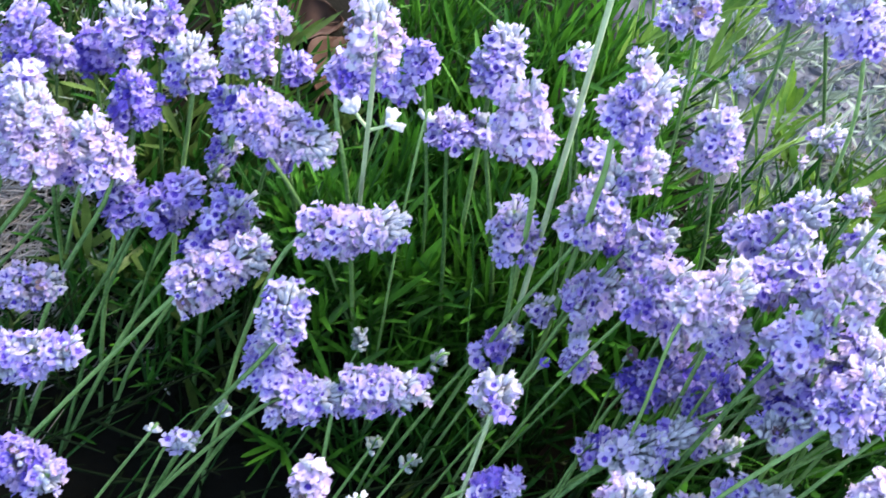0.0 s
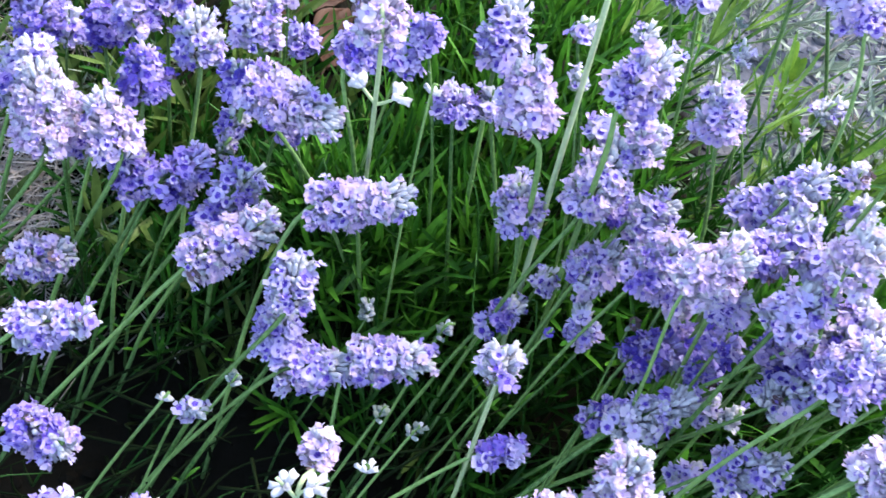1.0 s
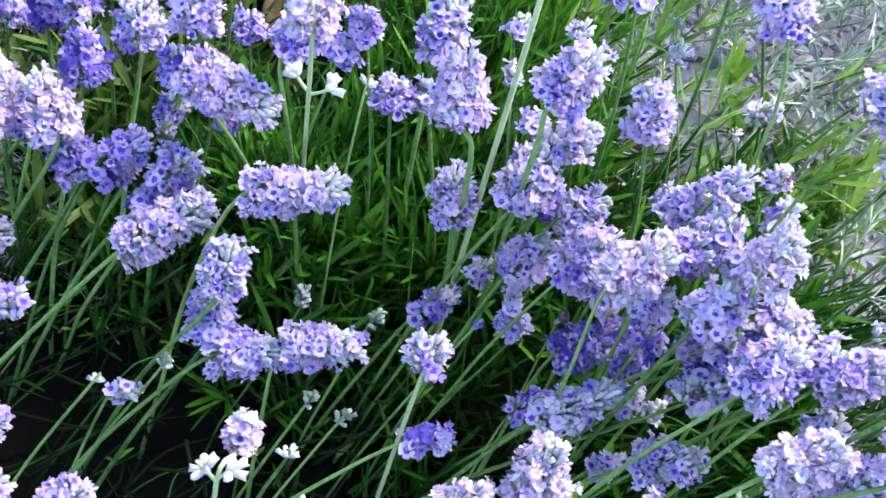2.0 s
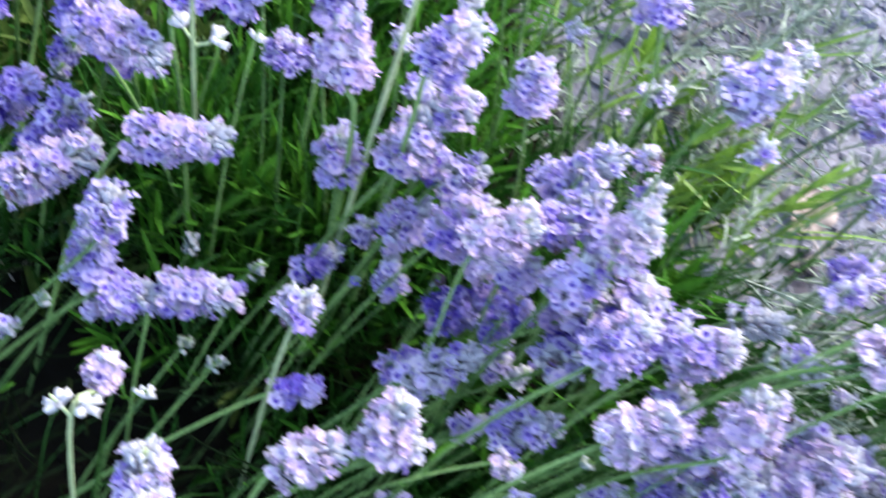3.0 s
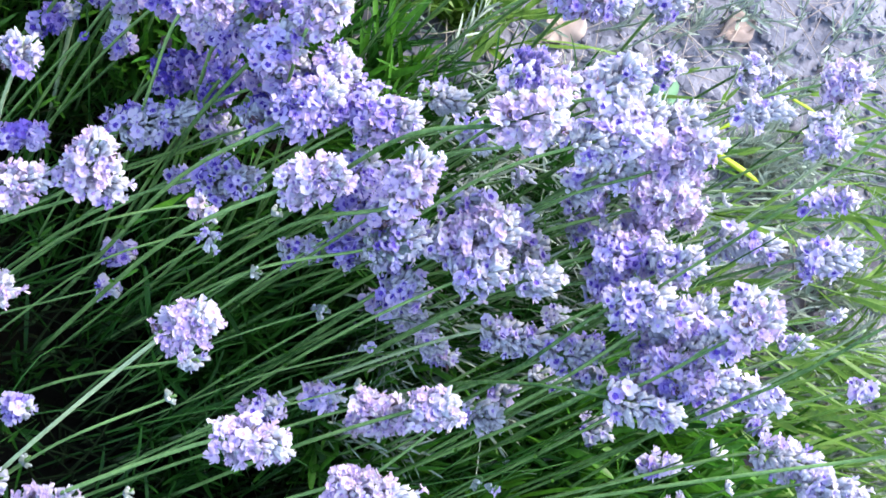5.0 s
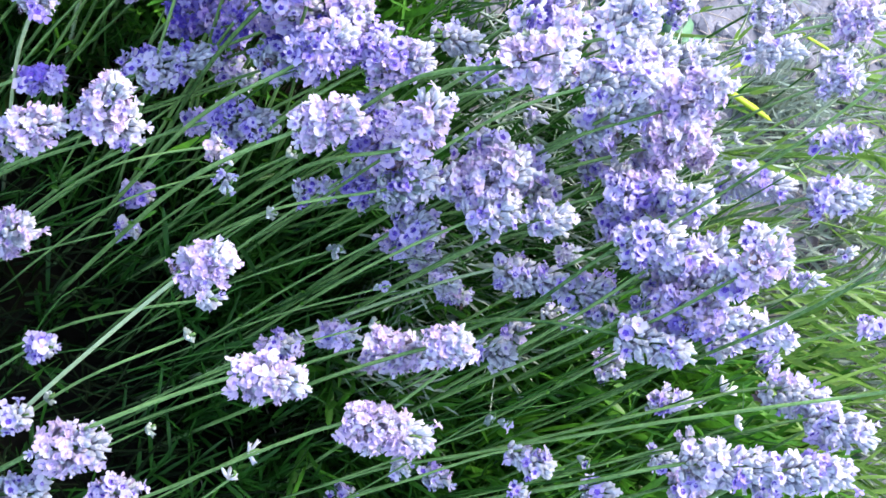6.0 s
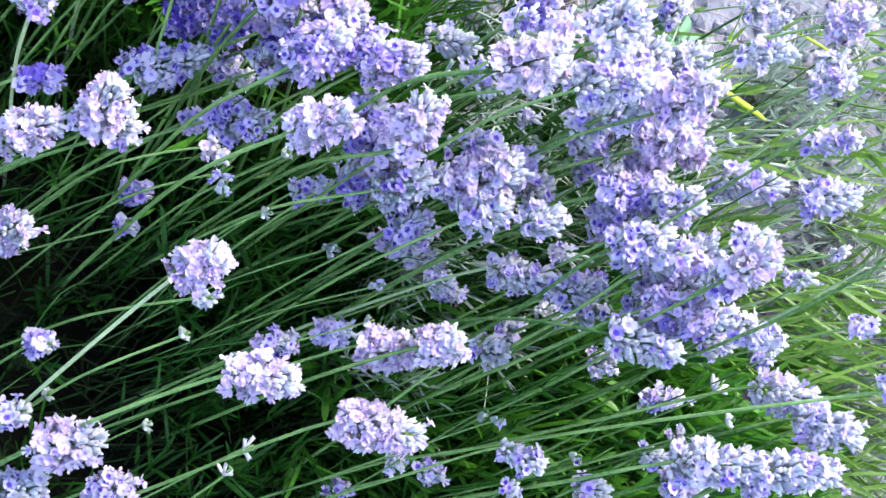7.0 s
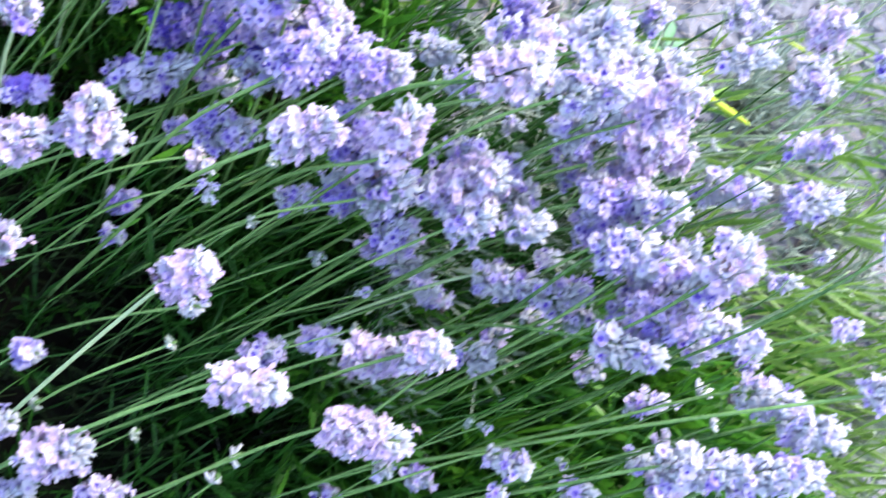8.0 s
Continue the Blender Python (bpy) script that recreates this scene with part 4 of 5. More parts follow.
flower((0.332, 0.195, 0.218), (0.338, 0.201, 0.224), (0.312, 0.191, 0.152), 0.0127, 0.05, 0.2)
flower((0.362, 0.302, 0.189), (0.368, 0.314, 0.197), (0.343, 0.303, 0.118), 0.0142, 0.05, 0.1)
flower((0.380, 0.289, 0.201), (0.396, 0.296, 0.210), (0.376, 0.276, 0.130), 0.0139, 0.05, 0.2)
flower((0.352, 0.321, 0.169), (0.367, 0.330, 0.179), (0.338, 0.313, 0.094), 0.0176, 0.05, 0.3)
flower((0.288, 0.265, 0.222), (0.295, 0.276, 0.232), (0.268, 0.262, 0.156), 0.0154, 0.05, 0.3)
flower((0.208, 0.214, 0.256), (0.220, 0.222, 0.265), (0.191, 0.204, 0.195), 0.0137, 0.39, 0.2)
flower((0.268, 0.185, 0.208), (0.277, 0.189, 0.215), (0.243, 0.180, 0.142), 0.0138, 0.19, 0.1)
flower((0.225, 0.124, 0.171), (0.238, 0.130, 0.178), (0.193, 0.118, 0.101), 0.0114, 0.26, 0.0)
flower((0.116, 0.182, 0.177), (0.123, 0.188, 0.184), (0.077, 0.176, 0.108), 0.0111, 0.06, 0.0)
flower((0.106, 0.186, 0.165), (0.117, 0.195, 0.175), (0.077, 0.168, 0.093), 0.0126, 0.36, 0.0)
flower((0.238, 0.284, 0.276), (0.250, 0.293, 0.287), (0.240, 0.285, 0.209), 0.0172, 0.16, 0.4)
flower((0.282, 0.303, 0.215), (0.292, 0.314, 0.228), (0.288, 0.300, 0.136), 0.0197, 0.16, 0.4)
flower((0.227, 0.275, 0.265), (0.239, 0.282, 0.275), (0.217, 0.281, 0.197), 0.0174, 0.26, 0.5)
flower((0.188, 0.326, 0.234), (0.200, 0.334, 0.244), (0.172, 0.334, 0.160), 0.0143, 0.16, 0.4)
flower((0.150, 0.338, 0.169), (0.160, 0.346, 0.178), (0.137, 0.337, 0.083), 0.0133, 0.05, 0.1)
flower((0.322, 0.200, 0.360), (0.334, 0.209, 0.370), (0.302, 0.168, 0.317), 0.0154, 0.05, 0.3)
flower((0.353, 0.146, 0.335), (0.365, 0.154, 0.345), (0.329, 0.118, 0.294), 0.0159, 0.06, 0.3)
flower((0.362, 0.098, 0.321), (0.375, 0.105, 0.331), (0.308, 0.077, 0.262), 0.0159, 0.06, 0.3)
flower((0.246, 0.208, 0.271), (0.256, 0.217, 0.282), (0.215, 0.197, 0.239), 0.0202, 0.05, 0.3)
flower((0.271, 0.213, 0.249), (0.282, 0.223, 0.260), (0.250, 0.189, 0.214), 0.0189, 0.05, 0.4)
flower((0.299, 0.213, 0.230), (0.309, 0.223, 0.242), (0.278, 0.187, 0.194), 0.0198, 0.05, 0.6)
flower((0.222, 0.202, 0.283), (0.228, 0.211, 0.291), (0.200, 0.182, 0.251), 0.0151, 0.05, 0.5)
flower((0.221, 0.186, 0.266), (0.230, 0.194, 0.275), (0.188, 0.177, 0.235), 0.0132, 0.05, 0.3)
flower((0.296, 0.142, 0.247), (0.310, 0.149, 0.258), (0.277, 0.117, 0.213), 0.0184, 0.06, 0.3)
flower((0.314, 0.134, 0.265), (0.326, 0.143, 0.276), (0.298, 0.108, 0.232), 0.0179, 0.06, 0.2)
flower((0.329, 0.160, 0.253), (0.341, 0.165, 0.262), (0.306, 0.139, 0.219), 0.0163, 0.05, 0.3)
flower((-0.001, 0.087, 0.225), (-0.002, 0.102, 0.242), (-0.005, 0.076, 0.204), 0.0201, 0.23, 0.3, stalk=STEM_PALE)
flower((-0.009, 0.117, 0.228), (-0.010, 0.121, 0.233), (-0.018, 0.104, 0.203), 0.0067, 0.05, 0.2)
flower((-0.0298, 0.1047, 0.2373), (-0.0358, 0.1068, 0.2450), (-0.0284, 0.1046, 0.2338), 0.0081, 0.05, 0.2, stalk=STEM_PALE, joint=(-0.0284, 0.1046, 0.2338))
flower((-0.0271, 0.1054, 0.2377), (-0.0211, 0.1092, 0.2443), (-0.0284, 0.1046, 0.2338), 0.0078, 0.05, 0.2, stalk=STEM_PALE, joint=(-0.0284, 0.1046, 0.2338))
flower((-0.128, 0.102, 0.144), (-0.110, 0.108, 0.154), (-0.144, 0.072, 0.091), 0.0177, 0.63, 0.1)
flower((-0.097, 0.106, 0.143), (-0.079, 0.111, 0.153), (-0.113, 0.076, 0.091), 0.0166, 0.63, 0.1)
flower((0.007, 0.070, 0.249), (0.007, 0.082, 0.263), (0.006, 0.054, 0.224), 0.0163, 0.10, 0.4)
flower((0.169, 0.168, 0.215), (0.173, 0.178, 0.228), (0.141, 0.154, 0.155), 0.0189, 0.45, 0.2)
flower((0.183, 0.155, 0.203), (0.190, 0.166, 0.217), (0.157, 0.139, 0.143), 0.0204, 0.30, 0.2)
flower((0.190, 0.146, 0.196), (0.201, 0.156, 0.211), (0.164, 0.129, 0.136), 0.0213, 0.12, 0.1)
flower((0.206, 0.136, 0.180), (0.216, 0.146, 0.195), (0.179, 0.117, 0.119), 0.0187, 0.20, 0.1)
flower((0.256, 0.189, 0.237), (0.263, 0.199, 0.250), (0.236, 0.176, 0.179), 0.0202, 0.05, 0.3)
flower((0.276, 0.174, 0.226), (0.283, 0.183, 0.239), (0.257, 0.160, 0.168), 0.0194, 0.30, 0.3)
flower((0.172, 0.161, 0.202), (0.176, 0.168, 0.214), (0.145, 0.146, 0.143), 0.0120, 0.72, 0.1)
flower((0.175, 0.147, 0.191), (0.184, 0.152, 0.203), (0.148, 0.131, 0.131), 0.0122, 0.74, 0.1)
flower((0.238, 0.171, 0.216), (0.245, 0.180, 0.229), (0.215, 0.156, 0.157), 0.0146, 0.50, 0.3)

# ---------------------------------------------------------------- foliage
HEADS = [base for root, mid, by, base in STALKS]


def canopy(x, y):
    """How high the leaves may reach below the flower heads."""
    near = sorted(((h.x - x) ** 2 + (h.y - y) ** 2, h.z) for h in HEADS)[:5]
    return max(0.05, min(0.15, sum(z for d, z in near) / 5 - 0.075))


def on_straw(p):
    """The bare spot under a tangle of straw away from the path."""
    return math.hypot(p.x + 0.218, p.y - 0.285) < 0.036


def shoot(r, x, y, way, start, length, size, half):
    """A leafy shoot that stays under the flower heads."""
    way = way.normalized()
    end = Vector((x, y, 0)) + way * length
    top = min(canopy(x, y), canopy(end.x, end.y)) - way.z * (length + size * 0.6)
    floor = ground_height(x, y) - 0.004
    z = min(floor + start, top)
    if z < floor:
        z, length = floor, max(0.018, length + (top - floor) / max(0.2, way.z))
    return (Vector((x, y, z)), way, length, r.choice((8, 10, 12)), size, half)


r = random.Random(5)
shoots = []
for root, mid, by, base in STALKS:
    for i in range(1 if by.x < 0.17 and by.y < 0.24 else 2 if by.x > 0.06 and by.y > 0.30 else 6):
        u = r.random() * 0.9
        p = root.lerp(mid, u * 2) if u < 0.5 else mid.lerp(by, u * 2 - 1)
        if by.x < 0.17 and by.y < 0.24:
            p.z *= 0.2
        if by.x < -0.14 or p.x < -0.05 and p.y > 0.33:
            continue
        way = (by - root).normalized() + Vector((r.gauss(0, .25), r.gauss(0, .25), r.uniform(-.05, .3)))
        shoots.append(shoot(r, p.x + r.gauss(0, 0.022), p.y + r.gauss(0, 0.022), way, p.z, r.uniform(0.04, 0.08), r.uniform(0.020, 0.036), r.uniform(0.0007, 0.0012)))
# the bush itself, leaning towards the path
for i in range(3400):
    x, y = r.uniform(-0.32, 0.52), r.uniform(-0.16, 0.5)
    if y > 0.44 - 0.7 * max(0, x - 0.06) - 0.6 * max(0, -0.06 - x) or x > (0.46 if y < 0.2 else 0.36) + r.uniform(-0.06, 0.04):
        continue
    lean = min(1.3, max(0.1, 0.15 + 3.2 * (x - 0.02)))
    bare = (x < 0.12 and y < 0.245) or (x < 0.19 and y < 0.11)     # the open, leafless inside of the bush
    if x > 0.05 and y > 0.33 - 0.3 * (x - 0.05) and r.random() < 0.88:
        continue
    if x < -0.05 and y > 0.335 and r.random() < 0.85:         # open soil with dead leaves
        continue
    if bare and r.random() < 0.93 or x < -0.165 and y > 0.19:
        continue
    way = Vector((lean + r.gauss(0, .25), r.gauss(0, .25), 0.9))
    shoots.append(shoot(r, x, y, way, (0.006 if bare else 0.12) * r.random() ** 1.3, r.uniform(0.02, 0.04) if bare else r.uniform(0.04, 0.075), r.uniform(0.020, 0.036), r.uniform(0.0007, 0.0013)))
for i in range(150):
    x, y = r.uniform(-0.30, -0.12), r.uniform(0.22, 0.46)
    shoots.append((Vector((x, y, ground_height(x, y) - 0.003)), Vector((r.gauss(0.1, .4), r.gauss(0, .4), 0.9)), r.uniform(0.02, 0.05), r.choice((6, 8, 10)), r.uniform(0.018, 0.034), r.uniform(0.0007, 0.0013)))
for i in range(1500):                                # unseen foliage added towards the viewer and away from the path, to shade the bush's inside
    x, y = (r.uniform(-0.50, 0.34), r.uniform(-0.42, -0.07)) if i % 3 else (r.uniform(-0.55, -0.33), r.uniform(-0.25, 0.40))
    way = Vector((0.3 + r.gauss(0, .3), r.gauss(0, .3), 0.9))
    shoots.append(shoot(r, x, y, way, 0.13 * r.random() ** 0.8, r.uniform(0.05, 0.09), r.uniform(0.022, 0.040), r.uniform(0.0009, 0.0015)))
shoots = [s for i, s in enumerate(shoots) if i % 6 == 0 or not (-0.21 < s[0].x < -0.02 and 0.09 < s[0].y < 0.225 or on_straw(s[0]))]   # a leafless hollow
leaf_mass("lavender_foliage", shoots, LEAF_SHADED, "narrow lavender leaves and shoots, green darkened as shade, inside the bush", 8)

# broader leaves in a green lightened as if lit, on top, in the middle of the bush and at its foot by the path
shoots = []
for i in range(1700):
    if i % 13 < 3:
        x, y = r.uniform(-0.07, 0.20), r.uniform(0.20, 0.44)
        if x > 0.09 and y > 0.29 or x < -0.04 and y > 0.33:
            continue
        way = Vector((r.gauss(0.12, .2), r.gauss(0.05, .25), 0.9))
        shoots.append(shoot(r, x, y, way, 0.06 + 0.10 * r.random(), r.uniform(0.025, 0.05), r.uniform(0.026, 0.042), r.uniform(0.0009, 0.0016)))
    else:
        x, y = r.uniform(0.20, 0.46), r.uniform(-0.04, 0.17)
        if x + y < 0.27:
            continue
        way = Vector((0.8 + r.gauss(0, .5), r.gauss(0, .5), 0.5))
        p, way, length, leaves, size, half = shoot(r, x, y, way, 0.03 + 0.08 * r.random(), r.uniform(0.025, 0.05), r.uniform(0.022, 0.040), r.uniform(0.0014, 0.0026))
        shoots.append((p, way, length, 6, size, half))
leaf_mass("broad_leaves", shoots, LEAF_MID, "lighter green flat lavender leaves on top of the bush", 18)

# sparse flat strap leaves between the flowers away from the path
shoots = []
for i in range(110):
    x, y = (r.uniform(-0.27, 0.12), r.uniform(0.20, 0.40)) if i % 3 else (r.uniform(-0.25, -0.10), r.uniform(0.26, 0.40))
    shoots.append((Vector((x, y, ground_height(x, y) - 0.003)), Vector((r.gauss(0.25, .45), r.gauss(0.1, .45), 0.75)), r.uniform(0.02, 0.05), r.choice((3, 4, 5)), r.uniform(0.032, 0.058), r.uniform(0.0015, 0.0025)))
for i in range(70):
    x, y = r.uniform(-0.21, -0.07), r.uniform(0.25, 0.34)
    shoots.append((Vector((x, y, ground_height(x, y) + 0.02 * r.random())), Vector((r.gauss(0.4, .4), r.gauss(0.2, .4), 0.6)), r.uniform(0.03, 0.06), r.choice((3, 4, 5)), r.uniform(0.030, 0.052), r.uniform(0.0015, 0.0023)))
shoots = [s for s in shoots if not on_straw(s[0])]
leaf_mass("strap_leaves", shoots, LEAF_OLIVE, "flat olive-green strap leaves between the lavender flowers", 28)

def on_bare_soil(x, y):
    """The spots where the path side lies bare."""
    return any(abs(x - a) < w and abs(y - b) < w for a, b, w in ((0.178, 0.455, 0.032), (0.29, 0.425, 0.037), (0.395, 0.395, 0.035), (0.43, 0.43, 0.03), (0.36, 0.53, 0.03)))


# silvery young shoots on the path side
shoots = []
for i in range(46):                                    # a spiky cushion of them
    x, y = r.gauss(0.468, 0.016), r.gauss(0.372, 0.014)
    shoots.append((Vector((x, y, ground_height(x, y) - 0.003)), Vector((r.gauss(0.1, .5), r.gauss(0, .5), 0.8)), r.uniform(0.02, 0.045), 14, r.uniform(0.011, 0.018), r.uniform(0.0007, 0.0011)))
for i in range(260):
    x, y = r.uniform(0.22, 0.62), r.uniform(0.02, 0.52)
    if x + 0.45 * y < 0.40 or on_bare_soil(x, y):
        continue
    shoots.append((Vector((x, y, ground_height(x, y) - 0.003)), Vector((r.gauss(0.3, .5), r.gauss(0, .5), 0.8)), r.uniform(0.015, 0.05), r.choice((8, 10, 12)), r.uniform(0.010, 0.020), r.uniform(0.0006, 0.0011)))
for i in range(330):
    x, y = (r.uniform(0.09, 0.34), r.uniform(0.37, 0.60)) if i % 5 > 1 else (r.uniform(0.38, 0.60), r.uniform(0.15, 0.5))
    if on_bare_soil(x, y):
        continue
    shoots.append((Vector((x, y, ground_height(x, y) - 0.003)), Vector((r.gauss(0.2, .4), r.gauss(0, .4), 0.8)), r.uniform(0.04, 0.09), 12, r.uniform(0.012, 0.022), r.uniform(0.0007, 0.0012)))
for i in range(150):
    x, y = (r.uniform(0.36, 0.58), r.uniform(0.2, 0.46)) if i % 2 else (r.uniform(0.12, 0.34), r.uniform(0.40, 0.58))
    if on_bare_soil(x, y):
        continue
    shoots.append((Vector((x, y, ground_height(x, y) - 0.003)), Vector((r.gauss(0.1, .5), r.gauss(0, .5), 0.8)), r.uniform(0.02, 0.05), 14, r.uniform(0.007, 0.013), r.uniform(0.0005, 0.0009)))
for i in range(60):
    x, y = r.uniform(-0.30, -0.10), r.uniform(0.24, 0.46)
    shoots.append((Vector((x, y, ground_height(x, y) - 0.003)), Vector((r.gauss(0, .4), r.gauss(0, .4), 0.8)), r.uniform(0.02, 0.045), 10, r.uniform(0.010, 0.018), r.uniform(0.0006, 0.0010)))
for i in range(130):
    x, y = (r.uniform(0.19, 0.28), r.uniform(0.09, 0.20)) if i % 2 else (r.uniform(0.21, 0.34), r.uniform(0.18, 0.30))
    way = Vector((r.gauss(0.8, .4), r.gauss(0, .5), 0.7))
    shoots.append(shoot(r, x, y, way, 0.12, r.uniform(0.03, 0.06), r.uniform(0.014, 0.024), r.uniform(0.0006, 0.0010)))
for i in range(70):
    x, y = r.uniform(0.44, 0.62), r.uniform(0.06, 0.30)
    shoots.append((Vector((x, y, ground_height(x, y) - 0.003)), Vector((r.gauss(0.9, .3), r.gauss(0.3, .3), 0.6)), r.uniform(0.03, 0.06), 12, r.uniform(0.014, 0.026), r.uniform(0.0006, 0.0010)))
leaf_mass("silvery_shoots", shoots, LEAF_GREY, "grey-green silvery young shoots low on the dry soil", 9)


def thin_stalks(name, rows, mat, label, category, thick):
    """Many thin stalks in one mesh: rows of knots."""
    verts, faces = [], []
    for knots in rows:
        line = through_points(knots, 3)
        v, f = tube(line, [thick * (1.1 - 0.9 * i / len(line)) for i in range(len(line))], 5)
        o = len(verts)
        verts += v
        faces += [tuple(o + i for i in q) for q in f]
    return tagged(new(name, mesh_of(name, verts, faces, [mat])), label, category, "", "stuff")


# slender bare stalks among the flowering ones, with the same lean, coloured darker as if shaded
rows = []
for root, mid, by, base in STALKS:
    inner = by.x < 0.16 and by.y < 0.26
    for i in range(1 if inner else 2):
        o = Vector((r.gauss(0, .018), r.gauss(0, .018), 0))
        w = Vector((r.gauss(0, .012), r.gauss(0, .012), -abs(r.gauss(0.07, 0.02))))
        end = base.lerp(by, 0.4) + o + w * 1.2
        end.z = max(0.03, end.z - (0.03 if inner else 0.01))
        rows.append([root + o, mid + o + w * 0.5, by + o + w, end])
thin_stalks("bare_stalks", rows, STALK_SHADED, "thin bare lavender stalks in shade-darkened green inside the bush", "stalks", 0.00065)

# dry pale straw lying on the soil
rows = []
for i in range(1050):
    x, y = (r.uniform(0.18, 0.66), r.uniform(-0.05, 0.55)) if i % 9 > 3 else (r.gauss(-0.225, 0.035), r.uniform(0.22, 0.38))
    c = r.uniform(0, 6.3)
    d = Vector((math.cos(c), math.sin(c), r.uniform(-0.1, 0.25))) * r.uniform(0.012, 0.045)
    p = Vector((x, y, ground_height(x, y) + r.uniform(0.0, 0.012)))
    rows.append([p - d, p + Vector((r.gauss(0, .004), r.gauss(0, .004), r.uniform(0, 0.006))), p + d])
r2 = random.Random(77)
for i in range(150):                                   # the tangle
    p = Vector((r2.gauss(-0.218, 0.020), r2.gauss(0.285, 0.020), 0))
    p.z = ground_height(p.x, p.y) + r2.uniform(0.002, 0.018)
    c = r2.gauss(0.3, 0.5)
    d = Vector((math.cos(c), math.sin(c), r2.uniform(-0.15, 0.2))) * r2.uniform(0.010, 0.026)
    rows.append([p - d, p + Vector((r2.gauss(0, .003), r2.gauss(0, .005), r2.uniform(0.002, 0.010))), p + d])
thin_stalks("dry_straw", rows, STRAW, "dry pale straw and dead stalks scattered on the soil", "straw", 0.00045)


# long light-green blades that lean out over the path
shoots = []
for i in range(330):
    x, y = (r.uniform(0.30, 0.55), r.uniform(-0.02, 0.30) if i % 2 else r.uniform(0.02, 0.42)) if i % 11 else (r.uniform(0.05, 0.26), r.uniform(0.33, 0.50))
    if on_bare_soil(x, y):
        continue
    if i % 11 and (x + 0.3 * y < 0.36 or y > 0.24 and r.random() < 0.7 or abs(x - 0.365) < 0.045 and abs(y - 0.375) < 0.045 or abs(x - 0.285) < 0.05 and abs(y - 0.42) < 0.045):
        continue
    p = Vector((x, y, ground_height(x, y) + r.uniform(0.0, 0.09)))
    if i % 11:
        shoots.append((p, Vector((1.0 + r.gauss(0, .3), r.gauss(0.15, .35), r.uniform(0.1, 0.5))), r.uniform(0.03, 0.06), r.choice((4, 6)), r.uniform(0.035, 0.060), r.uniform(0.0012, 0.0021)))
    else:
        shoots.append((p, Vector((0.5 + r.gauss(0, .25), r.gauss(0.25, .3), 0.75)), r.uniform(0.03, 0.07), r.choice((4, 6, 8)), r.uniform(0.030, 0.055), r.uniform(0.0011, 0.0019)))
leaf_mass("leaning_leaves", shoots, LEAF_LIGHT, "long light yellow-green leaves leaning out over the path", 10)


# low leafy weeds between the bush and the path
shoots = []
for i in range(42):
    cx, cy = ((0.240, 0.405), (0.212, 0.395), (0.208, 0.440))[i % 3]
    x, y = cx + r.gauss(0, 0.016), cy + r.gauss(0, 0.013)
    shoots.append((Vector((x, y, ground_height(x, y) - 0.003)), Vector((r.gauss(0.1, .35), r.gauss(0, .35), 0.9)), r.uniform(0.02, 0.05), r.choice((6, 8)), r.uniform(0.011, 0.021), r.uniform(0.0021, 0.0036)))
leaf_mass("low_weeds", shoots, LEAF_WEED, "low light-green weeds with small oval leaves on the soil", 21)


def crumbs(name, rows, mat, label, category):
    """Rough clods and pebbles, one mesh: rows of place and size."""
    verts, faces = [], []
    ico = [(0, 0, 1), (0.89, 0, 0.45), (0.28, 0.85, 0.45), (-0.72, 0.53, 0.45), (-0.72, -0.53, 0.45), (0.28, -0.85, 0.45),
           (0.72, 0.53, -0.45), (-0.28, 0.85, -0.45), (-0.89, 0, -0.45), (-0.28, -0.85, -0.45), (0.72, -0.53, -0.45), (0, 0, -1)]
    tri = [(0, 1, 2), (0, 2, 3), (0, 3, 4), (0, 4, 5), (0, 5, 1), (1, 6, 2), (2, 7, 3), (3, 8, 4), (4, 9, 5), (5, 10, 1), (6, 7, 2), (7, 8, 3), (8, 9, 4),
           (9, 10, 5), (10, 6, 1), (11, 7, 6), (11, 8, 7), (11, 9, 8), (11, 10, 9), (11, 6, 10)]
    for p, size in rows:
        o = len(verts)
        sx, sy, sz = r.uniform(.7, 1.3), r.uniform(.7, 1.3), r.uniform(.45, .8)
        verts += [p + Vector((a * sx, b * sy, c * sz)) * size * r.uniform(0.75, 1.2) for a, b, c in ico]
        faces += [tuple(o + i for i in f) for f in tri]
    return tagged(new(name, mesh_of(name, verts, faces, [mat], smooth=False)), label, category, "", "stuff")


rows = []
for i in range(11000):
    x, y = (r.uniform(-0.35, 0.85), r.uniform(-0.1, 0.85)) if i % 3 == 0 else (r.uniform(0.10, 0.66), r.uniform(0.05, 0.66))
    size = 0.0012 + 0.0062 * r.random() ** 4
    rows.append((Vector((x, y, ground_height(x, y) + size * 0.15)), size))
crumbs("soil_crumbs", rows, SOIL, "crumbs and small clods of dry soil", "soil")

# twigs added inside the bush, near black to stand in for its deep shade
rows = []
for i in range(1500):
    x, y = (r.uniform(-0.30, 0.05), r.uniform(-0.10, 0.24)) if i % 2 else (r.uniform(-0.05, 0.24), r.uniform(-0.18, 0.12))
    c = r.uniform(0, 6.3)
    p = Vector((x, y, ground_height(x, y) + 0.075 * r.random()))
    d = Vector((math.cos(c) * 0.6 + 0.5, math.sin(c) * 0.6 + 0.2, r.uniform(0.0, 0.9))) * r.uniform(0.015, 0.04)
    rows.append([p - d, p + Vector((r.gauss(0, .004), r.gauss(0, .004), 0)), p + d])
thin_stalks("inner_twigs", rows, TWIG_SHADED, "added twigs, coloured near black as shade inside the bush", "twigs", 0.0009)


